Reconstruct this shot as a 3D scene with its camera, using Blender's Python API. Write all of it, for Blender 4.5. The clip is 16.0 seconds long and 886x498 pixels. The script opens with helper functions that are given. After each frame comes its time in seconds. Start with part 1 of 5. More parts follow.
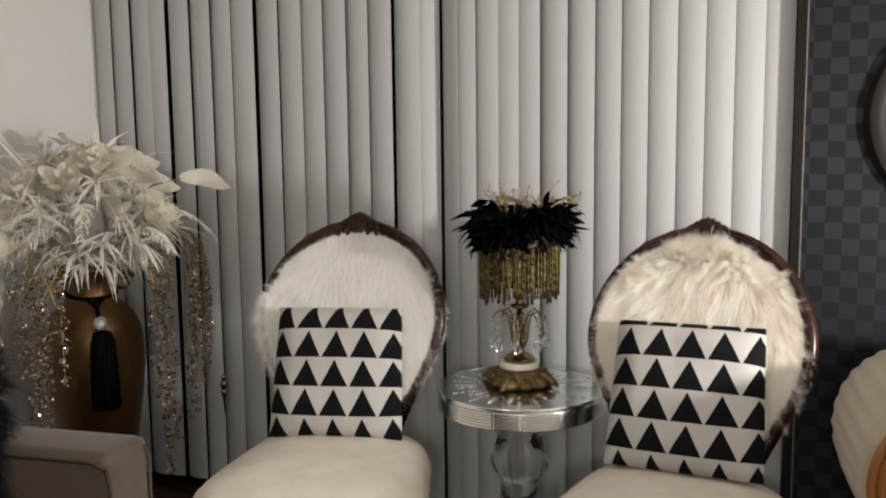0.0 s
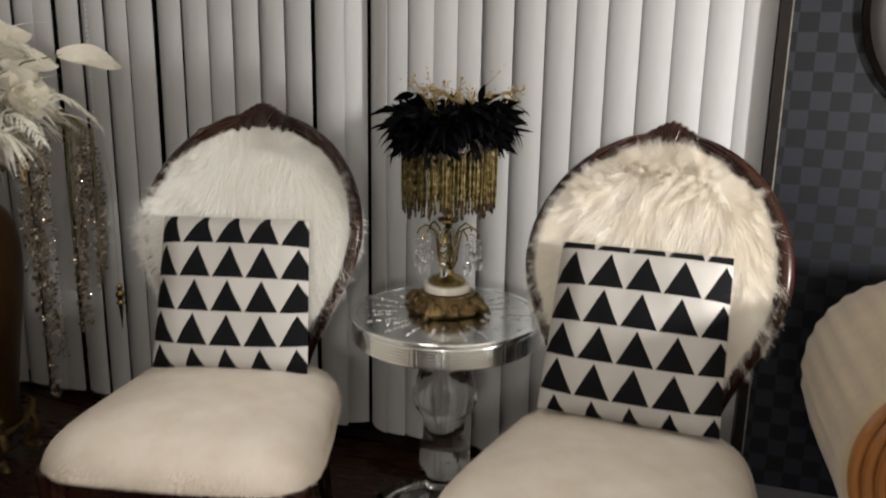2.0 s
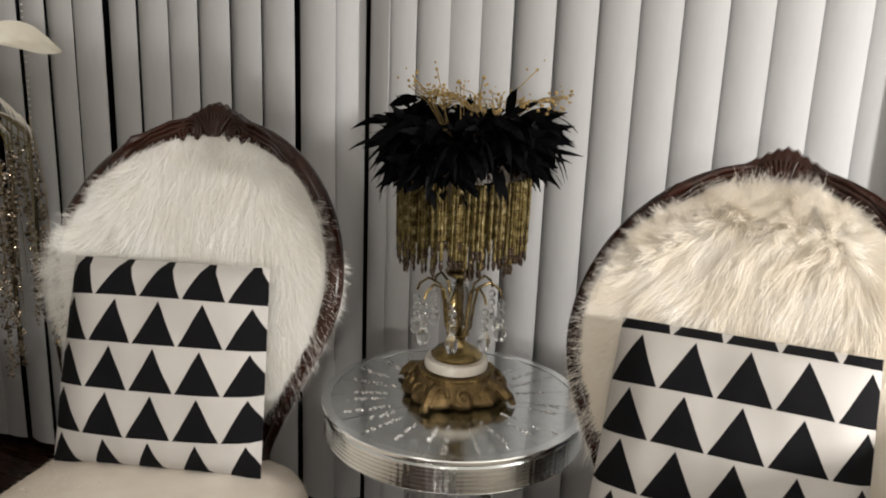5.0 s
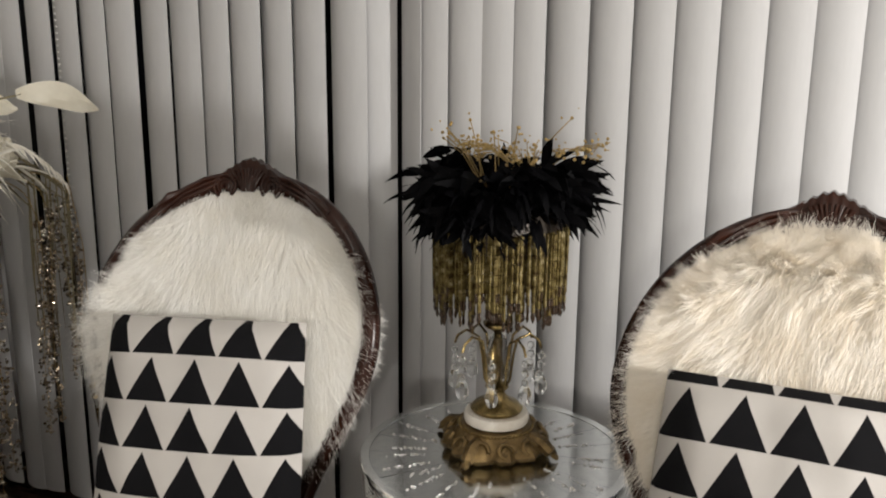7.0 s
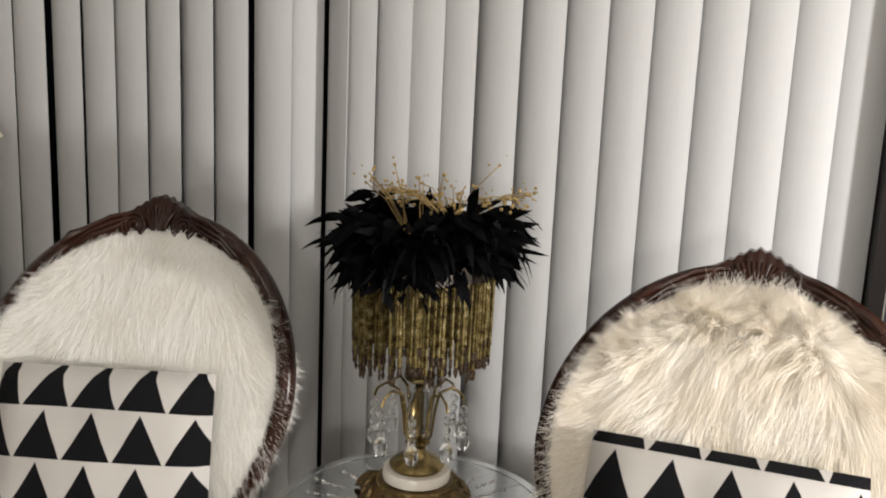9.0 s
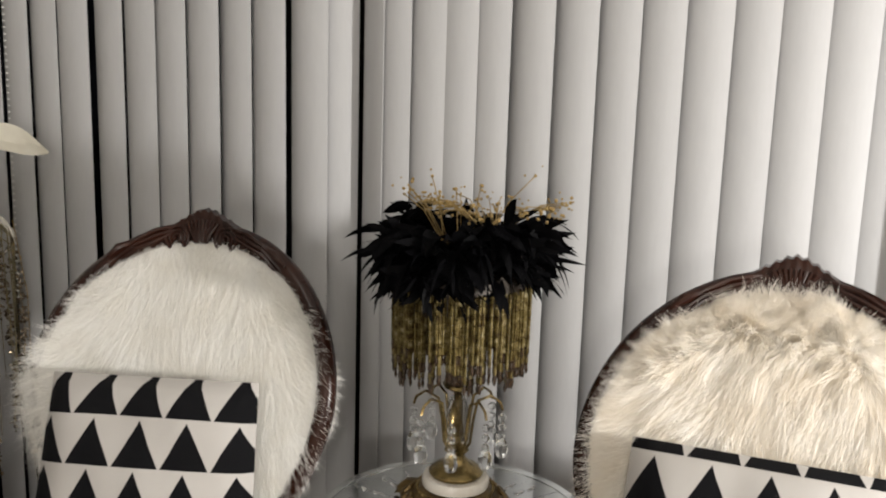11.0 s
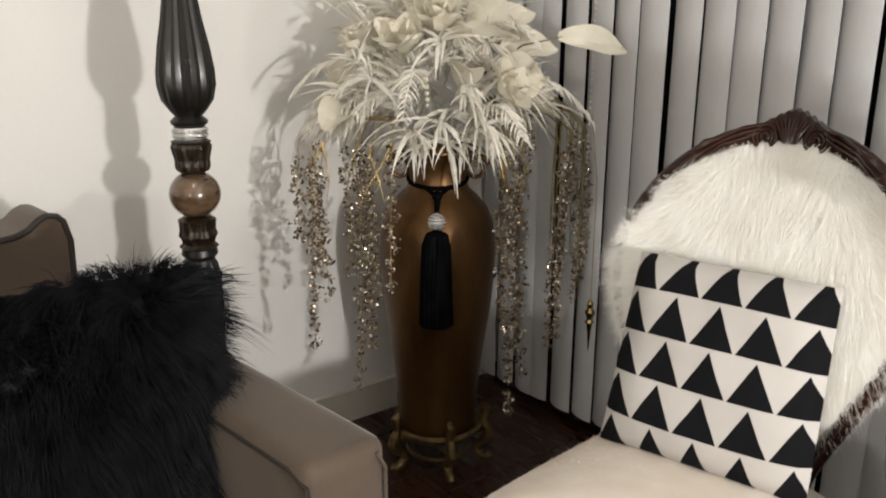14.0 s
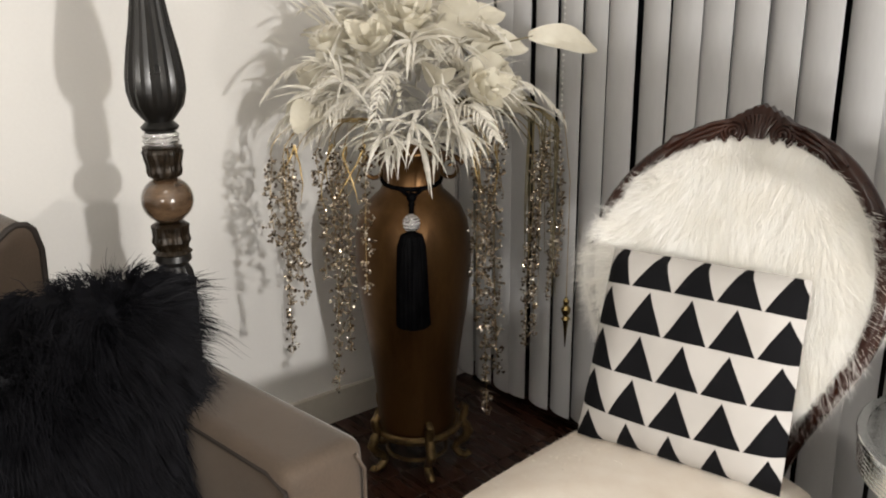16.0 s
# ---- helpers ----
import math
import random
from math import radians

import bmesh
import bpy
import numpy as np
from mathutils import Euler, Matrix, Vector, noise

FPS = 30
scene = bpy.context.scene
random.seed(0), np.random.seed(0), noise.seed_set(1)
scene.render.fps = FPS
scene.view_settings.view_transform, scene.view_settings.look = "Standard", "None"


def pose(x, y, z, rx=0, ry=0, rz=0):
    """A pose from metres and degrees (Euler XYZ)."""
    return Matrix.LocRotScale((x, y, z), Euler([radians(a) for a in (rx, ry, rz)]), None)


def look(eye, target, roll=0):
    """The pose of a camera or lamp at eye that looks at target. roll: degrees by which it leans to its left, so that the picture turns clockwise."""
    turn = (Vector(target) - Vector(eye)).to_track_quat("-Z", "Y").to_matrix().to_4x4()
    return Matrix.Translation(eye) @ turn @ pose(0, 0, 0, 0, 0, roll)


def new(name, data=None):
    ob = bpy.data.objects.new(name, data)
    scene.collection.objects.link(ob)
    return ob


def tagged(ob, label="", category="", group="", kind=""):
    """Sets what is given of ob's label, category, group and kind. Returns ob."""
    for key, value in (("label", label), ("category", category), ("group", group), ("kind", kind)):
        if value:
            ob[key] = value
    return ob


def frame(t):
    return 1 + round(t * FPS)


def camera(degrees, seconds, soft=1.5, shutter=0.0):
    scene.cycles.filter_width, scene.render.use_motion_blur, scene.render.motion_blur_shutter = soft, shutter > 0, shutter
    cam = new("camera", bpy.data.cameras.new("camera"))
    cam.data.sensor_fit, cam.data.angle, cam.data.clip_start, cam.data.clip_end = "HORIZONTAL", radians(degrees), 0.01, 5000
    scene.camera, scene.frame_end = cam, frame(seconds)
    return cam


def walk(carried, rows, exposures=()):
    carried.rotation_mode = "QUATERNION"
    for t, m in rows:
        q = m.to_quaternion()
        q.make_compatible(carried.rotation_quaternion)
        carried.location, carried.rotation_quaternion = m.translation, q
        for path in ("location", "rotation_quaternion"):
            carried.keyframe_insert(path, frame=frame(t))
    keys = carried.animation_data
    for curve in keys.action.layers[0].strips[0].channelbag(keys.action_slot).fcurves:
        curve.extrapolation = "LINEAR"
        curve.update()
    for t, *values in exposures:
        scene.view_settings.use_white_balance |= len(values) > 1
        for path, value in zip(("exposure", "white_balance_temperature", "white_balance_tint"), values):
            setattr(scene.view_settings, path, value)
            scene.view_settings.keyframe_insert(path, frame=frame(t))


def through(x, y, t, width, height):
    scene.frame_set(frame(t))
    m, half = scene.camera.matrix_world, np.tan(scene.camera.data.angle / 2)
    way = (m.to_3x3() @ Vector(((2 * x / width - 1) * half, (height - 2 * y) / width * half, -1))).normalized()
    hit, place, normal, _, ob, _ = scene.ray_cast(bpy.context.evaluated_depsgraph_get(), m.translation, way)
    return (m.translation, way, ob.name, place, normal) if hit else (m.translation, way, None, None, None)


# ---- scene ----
cam = camera(55.30, 16.0, 2.0, 0.5)
PATH = [
    (0, (0.3520, 0.1700, 1.2067), (-0.3650, 2.0233, 0.9807), -0.67),
    (0.5, (0.3374, 0.2239, 1.2289), (-0.3858, 2.0740, 0.9964), -1.61),
    (0.9, (0.3519, 0.2974, 1.2191), (-0.3683, 2.1283, 0.8594), 0.96),
    (1, (0.3653, 0.3188, 1.2209), (-0.3598, 2.1467, 0.8562), 1.75),
    (1.5, (0.3804, 0.3898, 1.1923), (-0.2430, 2.2167, 0.6689), 2.25),
    (2, (0.3186, 0.5180, 1.2074), (-0.2908, 2.3581, 0.7148), 1.01),
    (2.5, (0.2866, 0.6716, 1.2172), (-0.2957, 2.5309, 0.7657), 0.60),
    (3, (0.2850, 0.7966, 1.2032), (-0.3800, 2.6224, 0.7296), 0.93),
    (3.5, (0.2860, 0.9186, 1.1874), (-0.5436, 2.6755, 0.7130), 2.46),
    (4, (0.2364, 0.9697, 1.1919), (-0.4332, 2.7804, 0.6697), 2.42),
    (6.5, (0.1584, 1.0426, 1.2030), (-0.5059, 2.8654, 0.7171), 2.23),
    (7, (0.1588, 1.0334, 1.2111), (-0.5815, 2.8408, 0.7809), 0.46),
    (7.5, (0.1478, 1.0603, 1.2174), (-0.5245, 2.8979, 0.8038), 0.80),
    (8, (0.1530, 1.0865, 1.2226), (-0.4475, 2.9520, 0.8235), 1.59),
    (8.5, (0.1517, 1.0931, 1.2282), (-0.4364, 2.9677, 0.8539), 2.32),
    (11, (0.1434, 1.0689, 1.2325), (-0.5161, 2.9265, 0.8941), 1.69),
    (11.5, (0.1415, 1.0008, 1.2464), (-0.6431, 2.8133, 0.9316), -0.17),
    (12, (0.1187, 0.9033, 1.2595), (-0.9408, 2.5739, 0.9653), -1.23),
    (12.5, (0.0836, 0.9035, 1.2598), (-1.2252, 2.3797, 0.9311), -1.49),
    (13, (0.0650, 0.9298, 1.2439), (-1.3714, 2.2652, 0.8525), -0.04),
    (13.5, (0.0575, 0.9346, 1.2339), (-1.4460, 2.1645, 0.7577), -0.06),
    (14, (0.0582, 0.9359, 1.2188), (-1.4638, 2.1041, 0.6541), 0.19),
    (14.5, (0.0685, 0.9438, 1.2187), (-1.4592, 2.0933, 0.6316), -0.94),
    (15, (0.0768, 0.9414, 1.2168), (-1.4392, 2.1072, 0.6314), -0.68),
    (15.5, (0.0688, 0.9465, 1.2212), (-1.4314, 2.1384, 0.6479), -0.72),
    (16, (0.0646, 0.9366, 1.2202), (-1.4242, 2.1472, 0.6561), -0.59),
]
walk(cam, [(t, look(eye, target, roll)) for t, eye, target, roll in PATH],
     [(0, 0.01), (1.0, 0.05), (1.5, 0.04), (3.0, 0.12), (4.0, 0.16), (6.5, 0.14), (8.5, 0.24), (11.0, 0.22), (12.0, 0.31), (12.5, 0.53), (13.5, 0.58), (14.5, 0.63), (16.0, 0.65)])

# ---------------------------------------------------------------- light
world = bpy.data.worlds.new("night")
scene.world = world
world.use_nodes = True
world.node_tree.nodes["Background"].inputs[0].default_value = (0.012, 0.014, 0.02, 1)
world.node_tree.nodes["Background"].inputs[1].default_value = 0.3


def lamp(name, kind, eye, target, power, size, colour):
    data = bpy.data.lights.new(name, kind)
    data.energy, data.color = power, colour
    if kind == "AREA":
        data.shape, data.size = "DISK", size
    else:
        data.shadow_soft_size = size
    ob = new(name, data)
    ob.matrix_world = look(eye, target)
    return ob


NEUTRAL, WARM = (1.0, 0.965, 0.925), (1.0, 0.95, 0.87)
# unseen lights, added behind and beside the walk from the shadows; lamp kinds unknown
lamp("unseen_ceiling_light", "AREA", (-0.45, 1.0, 2.44), (-0.35, 1.0, 0), 3, 0.35, WARM)
lamp("unseen_key_light", "POINT", (1.44, 1.60, 1.06), (0, 0, 0), 116, 0.05, NEUTRAL)
lamp("unseen_fill_light", "POINT", (0.45, -0.4, 1.22), (0, 0, 0), 40, 0.08, WARM)


# ---------------------------------------------------------------- materials
class Nodes:
    """A node tree with short ways to add and join nodes."""

    def __init__(self, name):
        self.mat = bpy.data.materials.new(name)
        self.mat.use_nodes = True
        self.tree = self.mat.node_tree
        self.bsdf = self.tree.nodes["Principled BSDF"]
        self.coord = self.add("ShaderNodeTexCoord")

    def add(self, kind, **values):
        node = self.tree.nodes.new(kind)
        for key, value in values.items():
            node.inputs[key.replace("_", " ")].default_value = value
        return node

    def join(self, a, b):
        self.tree.links.new(a, b)

    def noise(self, scale, detail=4.0, rough=0.55, stretch=None, which="Object"):
        node = self.add("ShaderNodeTexNoise", Scale=scale, Detail=detail, Roughness=rough)
        source = self.coord.outputs[which]
        if stretch:
            mapping = self.add("ShaderNodeMapping", Scale=stretch)
            self.join(source, mapping.inputs["Vector"])
            source = mapping.outputs["Vector"]
        self.join(source, node.inputs["Vector"])
        return node.outputs["Fac"]

    def ramp(self, fac, *stops):
        node = self.add("ShaderNodeValToRGB")
        while len(node.color_ramp.elements) < len(stops):
            node.color_ramp.elements.new(0.5)
        for element, (at, colour) in zip(node.color_ramp.elements, stops):
            element.position = at
            element.color = (*colour, 1) if len(colour) == 3 else colour
        self.join(fac, node.inputs["Fac"])
        return node.outputs["Color"]

    def math(self, kind, a, b=None):
        node = self.add("ShaderNodeMath")
        node.operation = kind
        for slot, value in zip(node.inputs, (a, b)):
            if value is None:
                continue
            if isinstance(value, (int, float)):
                slot.default_value = value
            else:
                self.join(value, slot)
        return node.outputs[0]

    def bump(self, height, strength=0.3, distance=0.002):
        node = self.add("ShaderNodeBump", Strength=strength, Distance=distance)
        self.join(height, node.inputs["Height"])
        self.join(node.outputs["Normal"], self.bsdf.inputs["Normal"])

    def set(self, **values):
        for key, value in values.items():
            slot = self.bsdf.inputs[key.replace("_", " ")]
            if hasattr(value, "node"):
                self.join(value, slot)
            else:
                slot.default_value = (*value, 1) if isinstance(value, tuple) and len(value) == 3 else value
        return self.mat


def grainy(name, dark, light, scale, rough=0.5, bump=0.2, metal=0.0, stretch=None, fine=6.0, distance=0.002, **more):
    """A surface with broad stains and fine grain."""
    n = Nodes(name)
    broad = n.noise(scale, 3.0, 0.5, stretch)
    fines = n.noise(scale * fine, 6.0, 0.65, stretch)
    mix = n.math("ADD", n.math("MULTIPLY", broad, 0.65), n.math("MULTIPLY", fines, 0.35))
    n.bump(fines, bump, distance)
    wear = n.math("ADD", n.math("MULTIPLY", n.math("SUBTRACT", broad, 0.5), 0.25), rough)
    return n.set(Base_Color=n.ramp(mix, (0.3, dark), (0.7, light)), Roughness=wear, Metallic=metal, **more)


def hairy(name, dark, light, scale, through, shine=0.10):
    """Hair: a diffuse strand that lets part of the light through."""
    n = Nodes(name)
    colour = n.ramp(n.noise(scale, 4), (0.3, dark), (0.7, light))
    solid, thin, mix = n.add("ShaderNodeBsdfDiffuse"), n.add("ShaderNodeBsdfTranslucent"), n.add("ShaderNodeMixShader")
    for node in (solid, thin):
        n.join(colour, node.inputs["Color"])
    mix.inputs[0].default_value = through
    n.join(solid.outputs[0], mix.inputs[1])
    n.join(thin.outputs[0], mix.inputs[2])
    n.set(Base_Color=colour, Roughness=0.45)
    gloss = n.add("ShaderNodeMixShader")
    gloss.inputs[0].default_value = shine
    n.join(mix.outputs[0], gloss.inputs[1])
    n.join(n.bsdf.outputs[0], gloss.inputs[2])
    n.join(gloss.outputs[0], n.tree.nodes["Material Output"].inputs["Surface"])
    return n.mat


def glassy(name, colour, rough=0.02, ior=1.5):
    n = Nodes(name)
    n.bump(n.noise(40, 2), 0.03, 0.001)
    return n.set(Base_Color=colour, Roughness=rough, IOR=ior, Transmission_Weight=1.0)


def amber_beads():
    """Amber glass with brown and pale beads mixed in."""
    n = Nodes("amber_glass_bead")
    colour = n.ramp(n.noise(95, 2), (0.34, (0.045, 0.029, 0.011)), (0.46, (0.120, 0.090, 0.031)), (0.60, (0.19, 0.150, 0.062)), (0.74, (0.37, 0.32, 0.20)))
    return n.set(Base_Color=colour, Roughness=0.16, Metallic=0.25)


def bead_mix():
    """Small glass beads: smoky brown, champagne and clear ones, each bead of one tone."""
    n = Nodes("champagne_bead")
    which = n.add("ShaderNodeNewGeometry").outputs["Random Per Island"]
    colour = n.ramp(which, (0.2, (0.085, 0.058, 0.034)), (0.5, (0.30, 0.235, 0.165)), (0.8, (0.52, 0.44, 0.34)), (0.95, (0.88, 0.84, 0.77)))
    return n.set(Base_Color=colour, Roughness=0.16, Metallic=0.6)


PAINT = grainy("cream_wall_paint", (0.67, 0.655, 0.63), (0.73, 0.715, 0.69), 3.0, 0.6, 0.12, fine=40)
CEILING = grainy("ceiling_paint", (0.72, 0.70, 0.66), (0.8, 0.78, 0.74), 2.0, 0.8, 0.1, fine=40)
TRIM = grainy("cream_trim_paint", (0.46, 0.43, 0.37), (0.56, 0.53, 0.47), 4.0, 0.45, 0.05)
GREYTRIM = grainy("grey_trim_paint", (0.075, 0.075, 0.08), (0.11, 0.11, 0.115), 4.0, 0.45, 0.05)
FLOORWOOD = grainy("dark_walnut_floor", (0.010, 0.0045, 0.003), (0.045, 0.018, 0.010), 5.0, 0.28, 0.15, stretch=(1, 9, 1))
MAHOGANY = grainy("polished_mahogany", (0.006, 0.0022, 0.0015), (0.034, 0.0105, 0.0055), 9.0, 0.26, 0.1, stretch=(1, 1, 0.25), Specular_IOR_Level=0.28)
BLACKWOOD = grainy("black_lacquered_wood", (0.004, 0.0035, 0.003), (0.009, 0.008, 0.007), 12.0, 0.33, 0.1)
BRONZED = grainy("antiqued_bronze_black", (0.004, 0.003, 0.0022), (0.034, 0.021, 0.010), 60.0, 0.32, 0.4, metal=0.4)
SLAT = grainy("blind_vinyl", (0.435, 0.435, 0.44), (0.505, 0.505, 0.51), 5.0, 0.5, 0.06, stretch=(1, 1, 0.15), fine=30)
FURWHITE = hairy("white_fur", (0.94, 0.925, 0.885), (0.985, 0.98, 0.96), 16.0, 0.5, 0.04)
# creamier copy for the east chair; part of the tint is its warmer light
FURCREAMLIT = hairy("warm_lit_cream_fur", (0.91, 0.86, 0.775), (0.975, 0.95, 0.905), 16.0, 0.55, 0.04)
SEATPLUSH = hairy("cream_plush", (0.76, 0.68, 0.59), (0.85, 0.79, 0.71), 14.0, 0.3)
FURBLACK = hairy("black_fur", (0.005, 0.005, 0.006), (0.012, 0.012, 0.0145), 30.0, 0.1, 0.08)
FEATHERBLACK = hairy("black_feather", (0.0015, 0.0015, 0.0018), (0.004, 0.004, 0.0046), 30.0, 0.1, 0.06)
FEATHERWHITE = hairy("ivory_feather", (0.79, 0.755, 0.67), (0.945, 0.925, 0.87), 20.0, 0.4)
PETAL = hairy("ivory_silk_petal", (0.70, 0.655, 0.54), (0.845, 0.81, 0.70), 14.0, 0.35)
GOLD = grainy("antique_gold_metal", (0.032, 0.019, 0.007), (0.27, 0.185, 0.080), 42.0, 0.36, 0.8, metal=0.85)
BRASS = grainy("aged_brass", (0.10, 0.068, 0.024), (0.42, 0.315, 0.14), 40.0, 0.24, 0.25, metal=1.0)
VASEGOLD = grainy("brushed_gold_glaze", (0.066, 0.032, 0.010), (0.142, 0.073, 0.025), 7.0, 0.40, 0.12, metal=0.72, stretch=(1, 1, 0.4), fine=9)
GLITTER = bead_mix()
SILVER = grainy("rhinestone_silver", (0.55, 0.55, 0.55), (0.9, 0.9, 0.9), 300.0, 0.15, 0.5, metal=1.0)
MARBLE = grainy("white_marble", (0.62, 0.57, 0.49), (0.82, 0.79, 0.73), 30.0, 0.25, 0.05)
ONYX = grainy("brown_onyx", (0.030, 0.017, 0.009), (0.145, 0.090, 0.052), 22.0, 0.15, 0.0, stretch=(1, 1, 2.5), Coat_Weight=0.6)
VELVET = grainy("taupe_velvet", (0.042, 0.029, 0.019), (0.096, 0.067, 0.046), 7.0, 0.75, 0.35, fine=40, Sheen_Weight=0.25, Sheen_Roughness=0.4)
PIPING = grainy("dark_taupe_piping", (0.012, 0.008, 0.006), (0.022, 0.015, 0.011), 30.0, 0.7, 0.2)
TASSEL = hairy("black_silk_thread", (0.0015, 0.0015, 0.0018), (0.0045, 0.0045, 0.00495), 30.0, 0.1, 0.03)
ARMCLOTH = grainy("champagne_fabric", (0.27, 0.205, 0.12), (0.40, 0.32, 0.21), 8.0, 0.55, 0.2, Sheen_Weight=0.3)
DISH = grainy("satin_gold_dish", (0.62, 0.47, 0.26), (0.84, 0.70, 0.46), 14.0, 0.30, 0.1, metal=0.45)
ORANGEWOOD = grainy("varnished_teak", (0.15, 0.055, 0.014), (0.34, 0.145, 0.045), 9.0, 0.25, 0.1, stretch=(1, 1, 0.3), Coat_Weight=0.4)
DARKFRAME = grainy("dark_bronze_frame", (0.004, 0.003, 0.0028), (0.014, 0.010, 0.008), 12.0, 0.45, 0.1, stretch=(1, 1, 0.2), Specular_IOR_Level=0.15)
STRIPEGOLD = grainy("gold_inlay", (0.24, 0.135, 0.055), (0.42, 0.26, 0.12), 14.0, 0.4, 0.1, metal=0.1)
STRIPEBROWN = grainy("dark_brown_inlay", (0.018, 0.009, 0.008), (0.045, 0.02, 0.017), 14.0, 0.35, 0.1)
MIRROR = grainy("bevelled_mirror", (0.80, 0.83, 0.83), (0.90, 0.92, 0.92), 9.0, 0.12, 0.08, metal=1.0, fine=30)
GROOVED = grainy("grooved_mirror", (0.62, 0.65, 0.65), (0.78, 0.80, 0.80), 60.0, 0.16, 0.12, metal=1.0, distance=0.0003, Coat_Weight=0.5)
CRYSTAL = glassy("crystal_glass", (0.97, 0.98, 0.98))
BEADGOLD = amber_beads()
BEADDARK = grainy("dark_bead", (0.014, 0.008, 0.005), (0.055, 0.034, 0.020), 60.0, 0.2, 0.1)
NIGHTGLASS = grainy("night_window_glass", (0.006, 0.007, 0.009), (0.010, 0.011, 0.014), 3.0, 0.05, 0.0)
STEM = grainy("gold_twig", (0.22, 0.145, 0.05), (0.50, 0.36, 0.15), 40.0, 0.34, 0.3, metal=0.65)
OLIVE = grainy("dry_olive_stem", (0.10, 0.085, 0.045), (0.24, 0.20, 0.11), 40.0, 0.6, 0.2)
STRIP = grainy("worn_pale_strip", (0.10, 0.09, 0.08), (0.22, 0.20, 0.17), 30.0, 0.6, 0.1)
CHAINBEAD = grainy("white_bead_chain", (0.5, 0.5, 0.48), (0.6, 0.6, 0.58), 30.0, 0.4, 0.0)


def check_paper():
    """Dark wallpaper with satin and matt squares of 5 cm."""
    n = Nodes("checked_wallpaper")
    checker = n.add("ShaderNodeTexChecker", Scale=1.0)
    mapping = n.add("ShaderNodeMapping", Scale=(23.8, 0.0, 23.5), Location=(0.35, 0.5, 0.2))
    n.join(n.coord.outputs["Object"], mapping.inputs["Vector"])
    n.join(mapping.outputs["Vector"], checker.inputs["Vector"])
    fac = checker.outputs["Fac"]
    fine = n.noise(260, 3, 0.6, (1, 1, 4))
    tone = n.math("ADD", n.math("MULTIPLY", fac, 0.75), n.math("MULTIPLY", n.math("SUBTRACT", fine, 0.5), 0.35))
    colour = n.ramp(tone, (0.05, (0.0022, 0.0026, 0.0042)), (0.8, (0.0125, 0.0145, 0.0205)))
    n.bump(fine, 0.15, 0.001)
    return n.set(Base_Color=colour, Roughness=n.math("SUBTRACT", 0.62, n.math("MULTIPLY", fac, 0.2)), Metallic=n.math("MULTIPLY", fac, 0.1), Specular_IOR_Level=0.25)


def triangle_cloth(name, columns, start, rows, shift):
    """White cotton printed with rows of black triangles."""
    n = Nodes(name)
    split = n.add("ShaderNodeSeparateXYZ")
    n.join(n.coord.outputs["UV"], split.inputs[0])
    wob = n.math("MULTIPLY", n.math("SUBTRACT", n.noise(14, 2), 0.5), 0.05)
    u = n.math("FRACT", n.math("ADD", n.math("ADD", n.math("MULTIPLY", split.outputs[0], columns), start), wob))
    v = n.math("FRACT", n.math("ADD", n.math("MULTIPLY", split.outputs[1], rows), shift))
    side = n.math("ABSOLUTE", n.math("SUBTRACT", u, 0.5))
    edge = n.math("SUBTRACT", n.math("MULTIPLY", n.math("SUBTRACT", 0.93, v), 0.515), side)
    ink = n.add("ShaderNodeMapRange", From_Min=-0.006, From_Max=0.006)
    n.join(edge, ink.inputs["Value"])
    weave = n.noise(420, 2)
    stain = n.noise(6, 3)
    white = n.ramp(stain, (0.3, (0.41, 0.39, 0.37)), (0.7, (0.48, 0.46, 0.44)))
    mix = n.add("ShaderNodeMix")
    mix.data_type = "RGBA"
    n.join(ink.outputs["Result"], mix.inputs["Factor"])
    n.join(white, mix.inputs[6])
    mix.inputs[7].default_value = (0.0045, 0.0045, 0.0055, 1)
    n.bump(weave, 0.25, 0.001)
    return n.set(Base_Color=mix.outputs[2], Roughness=0.92, Specular_IOR_Level=0.15)


WALLPAPER = check_paper()
CLOTH_A = triangle_cloth("triangle_cotton", 4.55, 0.187, 4.55, 0.225)
CLOTH_B = triangle_cloth("triangle_cotton_high", 4.6, 0.04, 4.72, 0.46)


